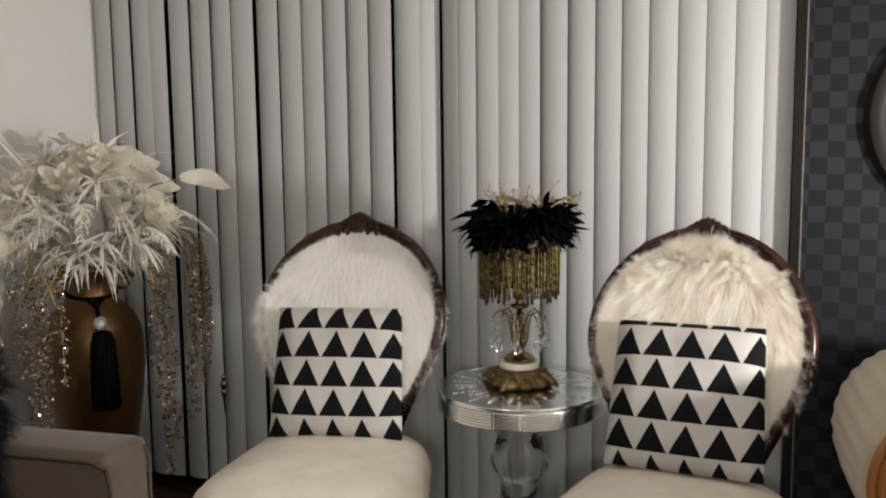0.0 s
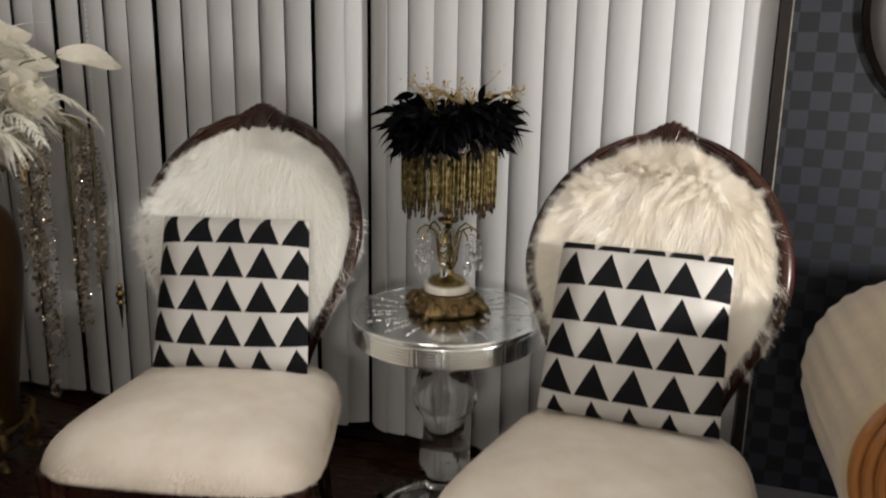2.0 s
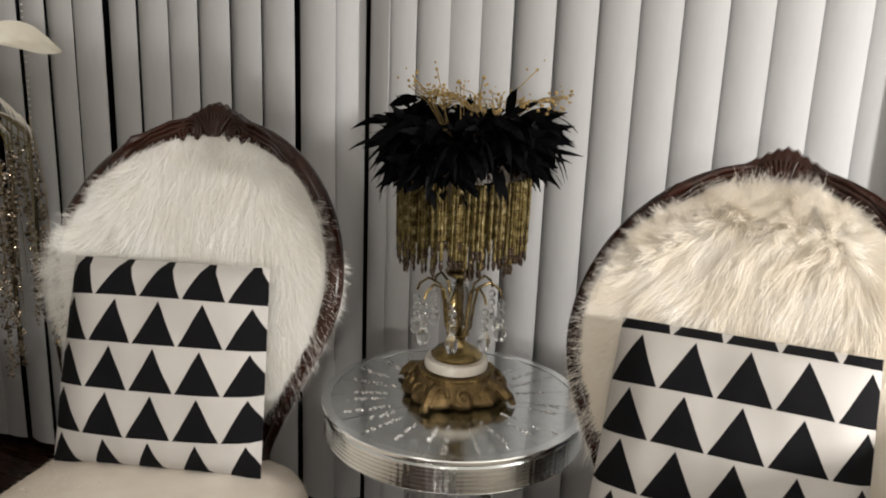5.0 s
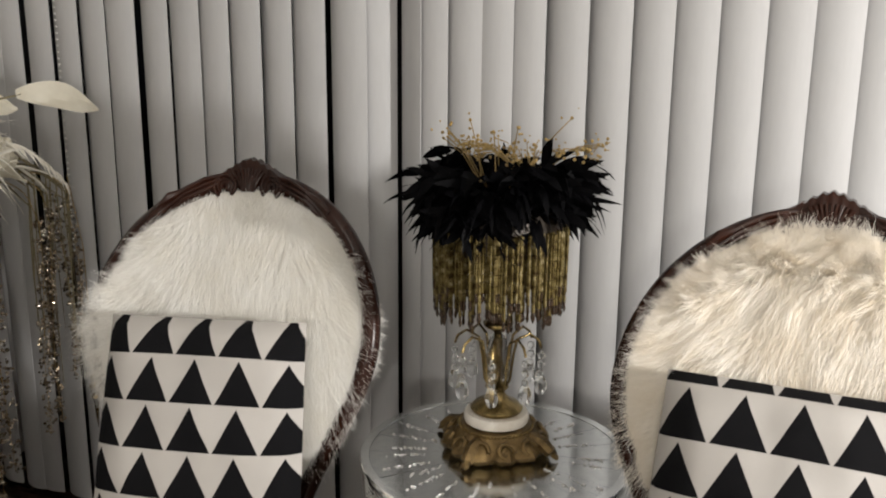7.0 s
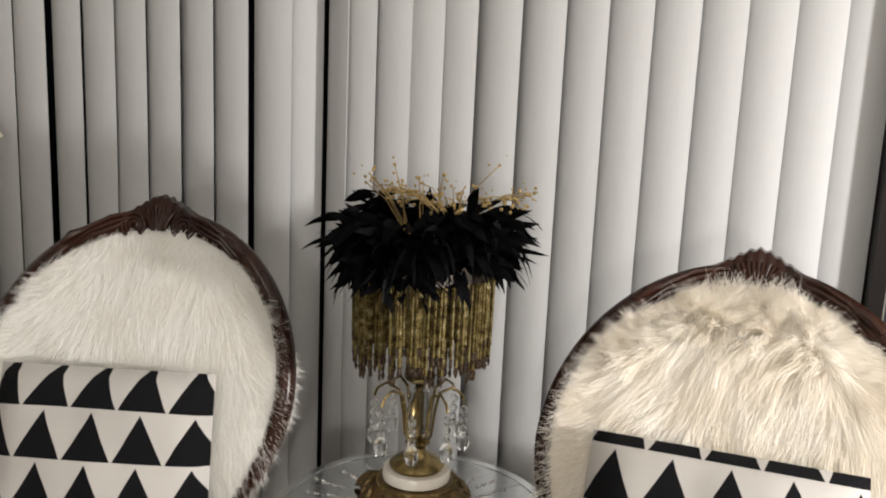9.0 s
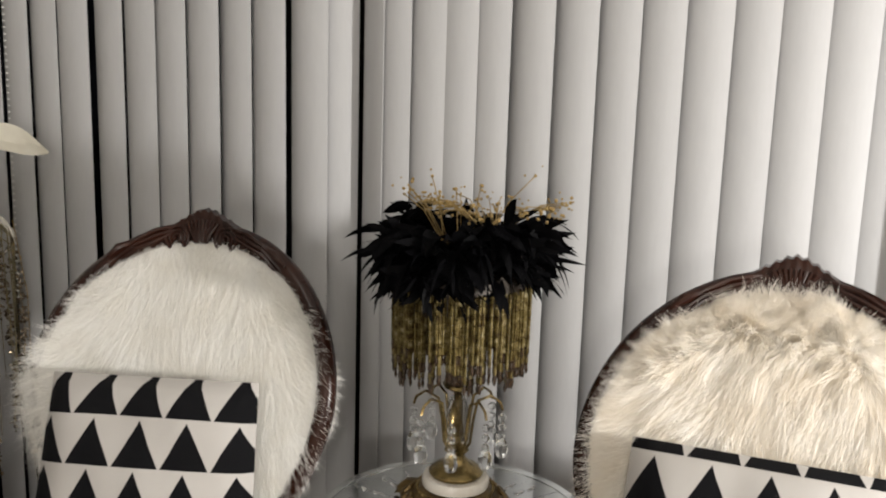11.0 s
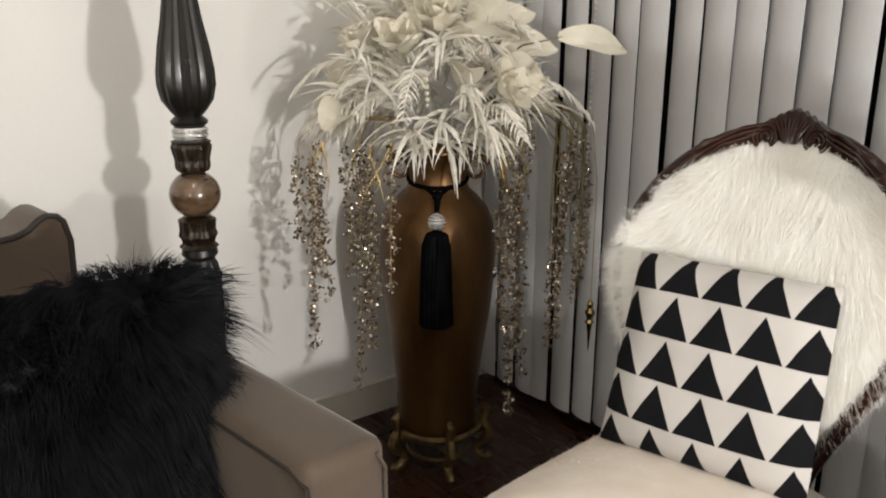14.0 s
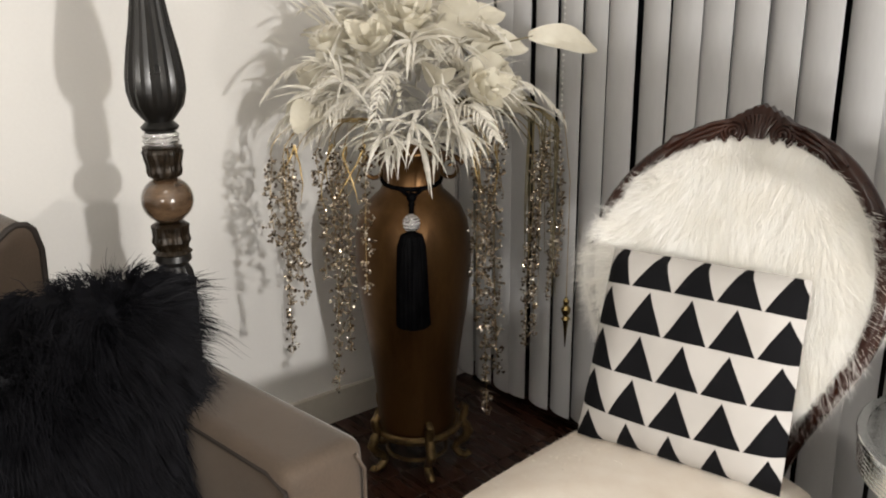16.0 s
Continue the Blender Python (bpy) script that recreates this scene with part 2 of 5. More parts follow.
# ---------------------------------------------------------------- mesh helpers
class Geo:
    """Vertices and faces that become one mesh."""

    def __init__(self):
        self.v, self.f = [], []

    def add(self, verts, faces, m=None):
        base = len(self.v)
        self.v += [tuple(m @ Vector(p)) for p in verts] if m is not None else [tuple(p) for p in verts]
        self.f += [tuple(base + i for i in face) for face in faces]
        return self

    def lathe(self, profile, seg=32, m=None, wave=None):
        """A turned form from (radius, height) pairs; wave(angle, k) scales the radius."""
        verts, faces = [], []
        for k, (r, z) in enumerate(profile):
            for i in range(seg):
                a = 2 * math.pi * i / seg
                q = r * (wave(a, k) if wave else 1)
                verts.append((q * math.cos(a), q * math.sin(a), z))
        n = len(profile)
        for k in range(n - 1):
            for i in range(seg):
                j = (i + 1) % seg
                faces.append((k * seg + i, k * seg + j, (k + 1) * seg + j, (k + 1) * seg + i))
        faces.append(tuple(reversed(range(seg))))
        faces.append(tuple((n - 1) * seg + i for i in range(seg)))
        return self.add(verts, faces, m)

    def tube(self, points, radii, seg=8, m=None, flat=1.0, closed=False):
        """A round bar along points; flat squeezes it across its own up."""
        pts = [Vector(p) for p in points]
        n = len(pts)
        if isinstance(radii, (int, float)):
            radii = [radii] * n
        verts, faces = [], []
        up = Vector((0.12, 0.21, 0.97)).normalized()
        for k in range(n):
            a = pts[(k - 1) % n] if closed else pts[max(k - 1, 0)]
            b = pts[(k + 1) % n] if closed else pts[min(k + 1, n - 1)]
            d = (b - a).normalized()
            s = d.cross(up)
            s = s.normalized() if s.length > 1e-4 else Vector((1, 0, 0))
            w = s.cross(d)
            up = w
            for i in range(seg):
                t = 2 * math.pi * i / seg
                verts.append(pts[k] + radii[k] * (math.cos(t) * s + flat * math.sin(t) * w))
        for k in range(n if closed else n - 1):
            for i in range(seg):
                j, o = (i + 1) % seg, ((k + 1) % n) * seg
                faces.append((k * seg + i, k * seg + j, o + j, o + i))
        if not closed:
            faces.append(tuple(reversed(range(seg))))
            faces.append(tuple((n - 1) * seg + i for i in range(seg)))
        return self.add(verts, faces, m)

    def box(self, sx, sy, sz, m=None, bevel=0.004, seg=2):
        bm = bmesh.new()
        bmesh.ops.create_cube(bm, size=1.0, matrix=Matrix.Diagonal((sx, sy, sz, 1)))
        if bevel:
            bmesh.ops.bevel(bm, geom=bm.edges[:], offset=bevel, segments=seg, profile=0.6, affect="EDGES")
        bm.verts.index_update()
        self.add([v.co.copy() for v in bm.verts], [[v.index for v in f.verts] for f in bm.faces], m)
        bm.free()
        return self

    def ball(self, r, m=None, seg=12, rings=8, squash=1.0):
        prof = [(max(r * math.sin(math.pi * k / rings), r * 0.02), -r * squash * math.cos(math.pi * k / rings)) for k in range(rings + 1)]
        return self.lathe(prof, seg, m)

    def drop(self, r, m=None):
        """A small faceted bead."""
        return self.add([(0, 0, r), (r, 0, 0), (0, r, 0), (-r, 0, 0), (0, -r, 0), (0, 0, -r * 1.2)],
                        [(0, 1, 2), (0, 2, 3), (0, 3, 4), (0, 4, 1), (5, 2, 1), (5, 3, 2), (5, 4, 3), (5, 1, 4)], m)


def mesh_of(name, geo, mat, smooth=True):
    data = bpy.data.meshes.new(name)
    data.from_pydata([tuple(p) for p in geo.v], [], geo.f)
    data.materials.append(mat)
    if smooth:
        data.shade_smooth()
        data.set_sharp_from_angle(angle=radians(38))
    data.update()
    return data


def part(name, geo, mat, parent=None, label="", smooth=True, m=None, kind=""):
    """One mesh object from a Geo or a ready mesh, under a thing or a part."""
    data = geo if isinstance(geo, bpy.types.Mesh) else mesh_of(name, geo, mat, smooth)
    ob = new(name, data)
    if parent:
        ob.parent = parent
    if m is not None:
        ob.matrix_basis = m
    return tagged(ob, label=label, kind=kind)


def thing(name, m, label, category, group="", kind=""):
    ob = new(name)
    ob.empty_display_size = 0.05
    ob.matrix_basis = m
    return tagged(ob, label, category, group, kind)


def structure(name, geo, mat, label, smooth=True):
    return tagged(part(name, geo, mat, None, smooth=smooth), label, name.split("_")[0], kind="structure")


def at(x, y, z, rz=0, rx=0, ry=0):
    return pose(x, y, z, rx, ry, rz)


RNG = np.random.default_rng(7)


def strands(roots, heads, length, width, bend, rng=RNG, spread=0.25, face=None):
    """Tapered hairs: roots and first directions as n x 3 arrays, bend the pull that turns them on the way."""
    n = len(roots)
    d = heads + rng.normal(0, spread, (n, 3))
    d /= np.linalg.norm(d, axis=1)[:, None]
    ln = (length * rng.uniform(0.6, 1.15, n))[:, None]
    side = np.cross(d, rng.normal(0, 1, (n, 3)) if face is None else face + rng.normal(0, 0.12, (n, 3)))
    side /= np.linalg.norm(side, axis=1)[:, None] + 1e-9
    p, rings = roots.copy(), []
    for k, w in enumerate((1.0, 0.85, 0.55)):
        rings += [p - side * width * w * 0.5, p + side * width * w * 0.5]
        d = d + bend * 0.5
        d /= np.linalg.norm(d, axis=1)[:, None]
        p = p + d * ln / 3
    verts = np.stack(rings + [p], 1).reshape(-1, 3)
    faces = []
    for i in range(n):
        b = i * 7
        faces += [(b, b + 1, b + 3, b + 2), (b + 2, b + 3, b + 5, b + 4), (b + 4, b + 5, b + 6)]
    geo = Geo()
    geo.v, geo.f = [tuple(v) for v in verts.tolist()], faces
    return geo


def swirl(p, freq, seed):
    """A smooth made-up field of three numbers for each place, to comb hair by."""
    a = np.random.default_rng(seed).normal(0, freq, (3, 3, 3))
    out = np.zeros_like(p)
    for k in range(3):
        out += np.sin(p @ a[k] + k * 1.7)
    return out / 2.2


# ---------------------------------------------------------------- setting
WEST, EAST, SOUTH, NORTH, BLIND, TOP = -1.95, 2.5, -2.4, 2.60, 2.631, 2.48


def slab(x0, x1, y0, y1, z0, z1):
    return Geo().box(x1 - x0, y1 - y0, z1 - z0, at((x0 + x1) / 2, (y0 + y1) / 2, (z0 + z1) / 2), 0)


floor = structure("floor", slab(WEST - 0.1, EAST + 0.1, SOUTH - 0.1, 2.9, -0.1, -0.004), FLOORWOOD, "dark walnut plank floor with a satin varnish", False)
structure("ceiling", slab(WEST - 0.1, EAST + 0.1, SOUTH - 0.1, 2.9, TOP, TOP + 0.1), CEILING, "plain white painted ceiling", False)
structure("wall_west", slab(WEST - 0.1, WEST, SOUTH - 0.1, 2.9, 0, TOP), PAINT, "cream painted wall beside the blinds", False)
structure("wall_south", slab(WEST, EAST, SOUTH - 0.1, SOUTH, 0, TOP), PAINT, "cream painted wall", False)
structure("wall_east", slab(EAST, EAST + 0.1, SOUTH - 0.1, 2.9, 0, TOP), PAINT, "cream painted wall", False)
structure("wall_north", slab(0.4335, EAST, NORTH, 2.9, 0, TOP), WALLPAPER, "dark navy wallpaper with a checked satin pattern", False)
structure("wall_lintel", slab(WEST, 0.4335, 2.66, 2.9, 2.40, TOP), PAINT, "cream painted wall over the window", False)
structure("baseboard_west", slab(WEST, WEST + 0.016, SOUTH, 2.60, 0, 0.10), TRIM, "white painted baseboard", False)
structure("baseboard_north", slab(0.46, EAST, NORTH - 0.016, NORTH, 0, 0.12), GREYTRIM, "dark grey baseboard under checked wallpaper", False)

# window behind the blind
window = thing("window_1", at(0, 0, 0), "dark glazed sliding window at night behind blinds", "window", kind="structure")
part("window_frame", slab(0.407, 0.430, 2.583, 2.85, 0, 2.40), DARKFRAME, window, "dark wooden window frame", False)
part("window_bead", slab(0.430, 0.4335, 2.590, 2.85, 0, 2.40), STRIP, window, "thin pale edge strip", False)
part("window_pane", slab(WEST, 0.407, 2.80, 2.82, 0.0, 2.40), NIGHTGLASS, window, "dark glass", False)
part("window_stile", slab(-0.68, -0.62, 2.77, 2.797, 0, 2.40), DARKFRAME, window, "", False)
part("window_sill", slab(WEST, 0.407, 2.70, 2.797, 0.0, 0.03), DARKFRAME, window, "", False)


# vertical blind
blind = thing("vertical_blind", at(0, BLIND, 0), "off-white vertical blind with slats nearly closed", "blind")
part("headrail", slab(WEST + 0.02, 0.40, -0.03, 0.03, 2.345, 2.385), TRIM, blind, "white headrail", False)


def slat_mesh(width, bow):
    geo, n = Geo(), 8
    verts, faces = [], []
    for z in (0.032, 0.9, 1.7, 2.345):
        for side in (0, 1):
            for i in range(n + 1):
                u = i / n - 0.5
                verts.append((u * width, -bow * (1 - 4 * u * u) + side * 0.0012, z))
    row = 2 * (n + 1)
    for k in range(3):
        for i in range(n):
            a, b = k * row + i, (k + 1) * row + i
            faces.append((a, a + 1, b + 1, b))
            a, b = a + n + 1, b + n + 1
            faces.append((a + 1, a, b, b + 1))
        for i in (0, n):
            a, b = k * row + i, (k + 1) * row + i
            faces.append((a, b, b + n + 1, a + n + 1))
    return mesh_of("slat", geo.add(verts, faces), SLAT)


SLAT_MESH = slat_mesh(0.089, 0.010)
# the front (right-hand) edges of the slats, west to east
slat_edges = [-1.943, -1.866, -1.781, -1.694, -1.628, -1.525, -1.438, -1.356, -1.268, -1.174, -1.085, -1.006, -0.923, -0.846, -0.763, -0.669, -0.621,
              -0.544, -0.487, -0.415, -0.351, -0.287, -0.205, -0.126, -0.051, 0.025, 0.103, 0.178, 0.254, 0.330, 0.404]
rnd = random.Random(5)
for x in slat_edges:
    turn = (-9 if x < -0.64 else -12) + rnd.uniform(-2.5, 2.5)
    back, lift = rnd.uniform(-0.003, 0.003), 0.03 + 0.042 * min(1, max(0, x + 1.7))
    if x == -0.621:
        turn, back = 20, 0.034
    if x == -0.544:
        turn, back = -40, 0.012
    if x == 0.404:
        turn = -6
    if x in (-1.628, -1.268):
        turn = -3
    half = 0.0445 * math.cos(radians(turn))
    part("slat", SLAT_MESH, SLAT, blind, m=at(x - half, back - 0.0445 * math.sin(radians(turn)) * 0.3, lift - 0.032, turn))
chain = Geo()
for k in range(110):
    chain.ball(0.0028, at(-1.462 + 0.004 * math.sin(k * 0.05), -0.052, 0.75 + k * 0.0145), 6, 4)
part("bead_chain", chain, CHAINBEAD, blind, "white beaded pull chain")


# ---------------------------------------------------------------- chairs
def half_width(z):
    """Half the width of the balloon back at a height."""
    if z >= 0.775:
        q = min(1.0, (z - 0.775) / 0.235)
        return 0.240 * math.sqrt(max(0.0, 1 - q * q))
    q = (z - 0.44) / 0.335
    q = max(0.0, min(1.0, q))
    return 0.125 + 0.115 * (q * q * (3 - 2 * q))


def back_y(z, x=0.0):
    """The back leans and wraps forward at its sides."""
    return 0.205 + (z - 0.45) * 0.33 - 0.045 * (x / 0.24) ** 2


def back_outline(inset=0.0, lift=0.0, n=30):
    pts = []
    for i in range(n + 1):
        z = 0.44 + 0.335 * i / n
        pts.append((half_width(z) - inset, z))
    for i in range(1, 31):
        a = math.pi / 2 * i / 30
        pts.append(((0.240 - inset) * math.cos(a), 0.775 + (0.235 - inset) * math.sin(a)))
    full = pts + [(-x, z) for x, z in reversed(pts[:-1])]
    return [(x, back_y(z, x) + lift, z) for x, z in full]


def pillow(w, h, t, n=26, power=4.0, pinch=0.06, flat_bottom=False, top_w=None, rng=None):
    """A stuffed pad in the xz plane (or, with a flat bottom, in xy), with UVs left to the caller: verts, faces, uv."""
    geo, uv = Geo(), []
    verts, faces = [], []
    for side in (1, -1):
        for j in range(n + 1):
            for i in range(n + 1):
                u, v = 2 * i / n - 1, 2 * j / n - 1
                puff = ((1 - abs(u) ** power) * (1 - abs(v) ** power)) ** 0.55
                if flat_bottom and side < 0:
                    puff *= 0.12
                su = 1 - pinch * (1 - v * v) * abs(u) ** 3
                sv = 1 - pinch * (1 - u * u) * abs(v) ** 3
                if rng is not None:
                    puff *= 1 + 0.06 * math.sin(5 * u + 3 * v + 1) * math.cos(4 * v - u) + 0.03 * math.sin(13 * u - 7 * v) * math.cos(9 * v + 4 * u)
                wide = w if top_w is None else w + (top_w - w) * (v * 0.5 + 0.5)
                verts.append((u * sv * wide / 2, side * t / 2 * puff, v * su * h / 2))
                uv.append((u * 0.5 + 0.5, v * 0.5 + 0.5))
        base = (n + 1) * (n + 1) * (0 if side == 1 else 1)
        for j in range(n):
            for i in range(n):
                a = base + j * (n + 1) + i
                q = (a, a + 1, a + n + 2, a + n + 1)
                faces.append(q if side < 0 else tuple(reversed(q)))
    geo.add(verts, faces)
    return geo, uv


def cushion_mesh(name, w, h, t, mat):
    geo, uv = pillow(w * 1.05, h, t, rng=True, top_w=w * 0.99)
    data = mesh_of(name, geo, mat)
    layer = data.uv_layers.new(name="uv")
    for loop in data.loops:
        layer.data[loop.index].uv = uv[loop.vertex_index]
    return data


def locks(roots, heads, length, per, radius, width, rng, droop=0.35, stray=0.10, close=0.62):
    """Fur in locks: hairs that stand round each root and close up towards one tip."""
    n = len(roots) * per
    c, d = np.repeat(roots, per, 0), np.repeat(heads, per, 0)
    ln = np.repeat(length, per)[:, None] * rng.uniform(0.55, 1.12, (n, 1))
    d = d + rng.normal(0, stray, (n, 3))
    d /= np.linalg.norm(d, axis=1)[:, None]
    off = rng.normal(0, radius * 0.6, (n, 3)) * np.array([1, 0.35, 1])
    curl = np.repeat(rng.normal(0, 0.16, (len(roots), 3)), per, 0)
    side = np.cross(d, np.array([0, -1, 0.25]) + rng.normal(0, 0.2, (n, 3)))
    side /= np.linalg.norm(side, axis=1)[:, None] + 1e-9
    rings = []
    for t, w in ((0.0, 1.0), (0.4, 1.0), (0.75, 0.65), (1.0, 0.0)):
        p = c + off * (1 - close * t) + ln * (d * t + (curl + np.array([0, 0.02, -droop])) * t * t)
        rings += [p - side * width * w * 0.5, p + side * width * w * 0.5] if w else [p]
    verts = np.stack(rings, 1).reshape(-1, 3)
    b = np.arange(n)[:, None] * 7
    quads = np.concatenate([b + np.array([k, k + 1, k + 3, k + 2]) for k in (0, 2)])
    tips = b + np.array([4, 5, 6])
    geo = Geo()
    geo.v, geo.f = verts.tolist(), quads.tolist() + tips.tolist()
    return geo


def back_fur(pad, sweep, spill, tone):
    """The fur of a balloon back: sweep leans its fall sideways, spill is how far it hangs over the frame."""
    rng = np.random.default_rng(11 if sweep < 0 else 12)

    def on_pad(x, z, rad):
        return 0.205 + (z - 0.45) * 0.33 - 0.045 * (x / 0.24) ** 2 - 0.008 - 0.040 * (1 - np.clip(rad, 0, 1) ** 2.4)

    def radius_of(x, z):
        return np.sqrt((x / 0.226) ** 2 + (np.where(z > 0.775, z - 0.775, (0.775 - z) * 0.85) / 0.216) ** 2)

    def fall(roots, x, z, rad):
        """The lie of the fur: down and to one side in the middle, outwards at the rim."""
        away = np.clip((rad - 0.50) / 0.50, 0, 1)
        away = away * away * (3 - 2 * away) * (1 - 0.65 * spill * np.clip((z - 0.88) / 0.08, 0, 1))
        out = np.stack([x / 0.226, 0 * x, (z - 0.775) / 0.216], 1) / (rad[:, None] + 1e-6)
        lie = np.array([sweep, 0, -0.85]) * (1 - away)[:, None] + out * (0.85 * away)[:, None]
        lie += np.array([0, -0.24, -0.14]) + swirl(roots, 13, 3) * np.array([0.45, 0.06, 0.24]) * (1 - 0.3 * spill) + swirl(roots, 36, 4) * np.array([0.20, 0.06, 0.14]) * (1 - 0.2 * spill)
        return lie / np.linalg.norm(lie, axis=1)[:, None]

    # the body of the fur
    many, per = (6500, 25) if spill else (4200, 40)
    x, z = rng.uniform(-0.23, 0.23, many), rng.uniform(0.56, 0.99, many)
    rad = radius_of(x, z)
    x, z, rad = (v[rad < 0.985] for v in (x, z, rad))
    roots = np.stack([x, on_pad(x, z, rad), z], 1)
    rim = np.clip((rad - 0.6) / 0.4, 0, 1)
    fur = locks(roots, fall(roots, x, z, rad), (0.054 - 0.026 * rim) * rng.uniform(0.7, 1.25, len(x)), per, 0.0085 + 0.003 * spill, 0.00072, rng, 0.30, 0.13 + 0.03 * spill, 0.62 - 0.34 * spill)
    # hair that stands out at the rim and hangs over the frame
    n = 4200
    turn = np.where(rng.random(n) < 0.3 * spill, rng.uniform(-0.75, 0.1, n), rng.uniform(-0.75, math.pi + 0.75, n))
    ex, ez = np.cos(turn), np.sin(turn)
    ring = rng.uniform(0.90, 0.99, n)
    x, z = 0.232 * ex * ring, 0.775 + np.where(ez > 0, 0.216, 0.25) * ez * ring
    x = x * (1 - 0.12 * np.clip(-ez / 0.6, 0, 1))
    x = np.where(x > 0.06, x * 0.93, x)
    roots = np.stack([x, on_pad(x, z, ring) - 0.004, z], 1)
    west, east = np.clip((0.86 - z) / 0.05, 0, 1) * (x < 0), np.clip((0.70 - z) / 0.06, 0, 1) * (x > 0)
    over = 0.017 - 0.006 * spill + spill * (0.026 * west + 0.020 * east) - 0.010 * (1 - spill) * (x > 0.06) + (0.010 + 0.012 * spill) * (np.abs(x) < 0.09 + 0.05 * spill) * (z > 0.9)
    edge = locks(roots, fall(roots, x, z, np.full(n, 0.99)), over * rng.uniform(0.6, 1.45, n), 12, 0.008, 0.0006, rng, 0.25, 0.24, 0.3)
    fur.add(edge.v, edge.f)
    # the fur of the rear face, seen past the frame
    turn = rng.uniform(-0.28, 0.26, 90) if spill else math.pi + rng.uniform(-0.30, 0.25, 90)
    ex, ez = np.cos(turn), np.sin(turn)
    x, z = 0.236 * ex, 0.775 + 0.22 * ez
    roots = np.stack([x, 0.205 + (z - 0.45) * 0.33 - 0.045 + 0.022, z], 1)
    heads = np.stack([ex, 0.15 + 0 * ex, ez - 0.5], 1)
    heads /= np.linalg.norm(heads, axis=1)[:, None]
    rear = locks(roots, heads, rng.uniform(0.008, 0.026, 90), 14, 0.006, 0.0009, rng, 0.3, 0.2)
    fur.add(rear.v, rear.f)
    part("fur", fur, tone, pad, "long cream fur", kind="stuff")


def side_chair(sweep, spill, tone):
    """A balloon-back chair with its fur."""
    chair = thing("side_chair", at(0, 0, 0), "dark mahogany balloon-back side chair covered in cream fur", "chair", "pair of fur chairs")
    frame_geo = Geo().tube(back_outline(0.0), 0.0165, 10, flat=0.95)
    part("back_frame", frame_geo, MAHOGANY, chair, "polished dark mahogany frame")
    # carved crest: a gabled plate with a fluted shell between two scrolls
    crest = Geo()
    plate, tops = [], 97
    for i in range(tops):
        u = -1 + 2 * i / (tops - 1)
        x = 0.150 * u
        arc = 0.775 + 0.235 * math.sqrt(1 - (x / 0.240) ** 2)
        rise = 0.019 * math.exp(-(x / 0.040) ** 2) + 0.013 * (1 - abs(u)) + 0.0022 * math.cos(x * 480) * (abs(x) < 0.042) + 0.006 * math.exp(-((abs(x) - 0.122) / 0.009) ** 2)
        for dy, z in ((-0.015, arc - 0.024), (-0.018, arc - 0.004 + rise * 0.5), (-0.011, arc + 0.004 + rise), (0.010, arc + 0.004 + rise), (0.014, arc - 0.024)):
            plate.append((x, back_y(arc, x) + dy, z))
    crest.add(plate, [(i * 5 + j, i * 5 + (j + 1) % 5, i * 5 + 5 + (j + 1) % 5, i * 5 + 5 + j) for i in range(tops - 1) for j in range(5)])

    part("crest", crest, MAHOGANY, chair, "gabled crest rail")

    def relief(geo, points, radii):
        geo.tube([(x, back_y(z, x) - 0.0175 - d, z) for x, z, d in points], radii, 7)

    for i in range(9):
        u = (i - 4) / 4
        shell = Geo()
        relief(shell, [(0.010 * u, 0.992, 0.002), (0.017 * u, 1.010, 0.005), (0.027 * u, 1.031 - 0.006 * u * u, 0.003)], [0.0022, 0.0036, 0.0034])
        part("shell_flute", shell, MAHOGANY, chair, "carved flute of the shell")
    for s in (-1, 1):
        scroll = Geo()
        for r, thick in ((0.0185, 0.0034), (0.0120, 0.0030), (0.0055, 0.0035)):
            relief(scroll, [(s * (0.042 - r * math.cos(a * 0.30)), 1.000 + r * math.sin(a * 0.30), 0.002) for a in range(-3, 15)], thick)
        for k in range(3):
            relief(scroll, [(s * (0.046 + 0.004 * k), 1.0185 - 0.007 * k, 0.002), (s * 0.078, 1.011 - 0.009 * k, 0.003), (s * 0.110, 0.994 - 0.007 * k, 0.003), (s * (0.150 - 0.008 * k), 0.962 - 0.002 * k, 0.0)], [0.003, 0.0042, 0.0040, 0.0015])
        relief(scroll, [(s * 0.112, 0.992, 0.0), (s * 0.135, 0.982, 0.006), (s * 0.152, 0.966, 0.002)], [0.004, 0.0075, 0.003])
        part("carved_scroll", scroll, MAHOGANY, chair, "carved leaf scroll")
    # padded back
    pad = Geo()
    rings, verts, faces = 9, [], []
    line = [(x, y, max(z, 0.565)) for x, y, z in back_outline(0.006)]
    n = len(line)
    cx, cz = 0.0, 0.78
    for k in range(rings):
        q = k / (rings - 1)
        for x, _, z in line:
            px, pz = cx + (x - cx) * (1 - q * 0.97), cz + (z - cz) * (1 - q * 0.97)
            verts.append((px, back_y(pz, px) - 0.006 - 0.040 * (1 - (1 - q) ** 2.2), pz))
    for k in range(rings - 1):
        for i in range(n):
            j = (i + 1) % n
            faces.append((k * n + i, k * n + j, (k + 1) * n + j, (k + 1) * n + i))
    faces.append(tuple((rings - 1) * n + i for i in range(n)))
    faces.append(tuple(reversed(range(n))))
    backrest = part("backrest", pad.add(verts, faces), tone, chair, "padded back in cream fur")
    back_fur(backrest, sweep, spill, tone)
    rng = np.random.default_rng(19)
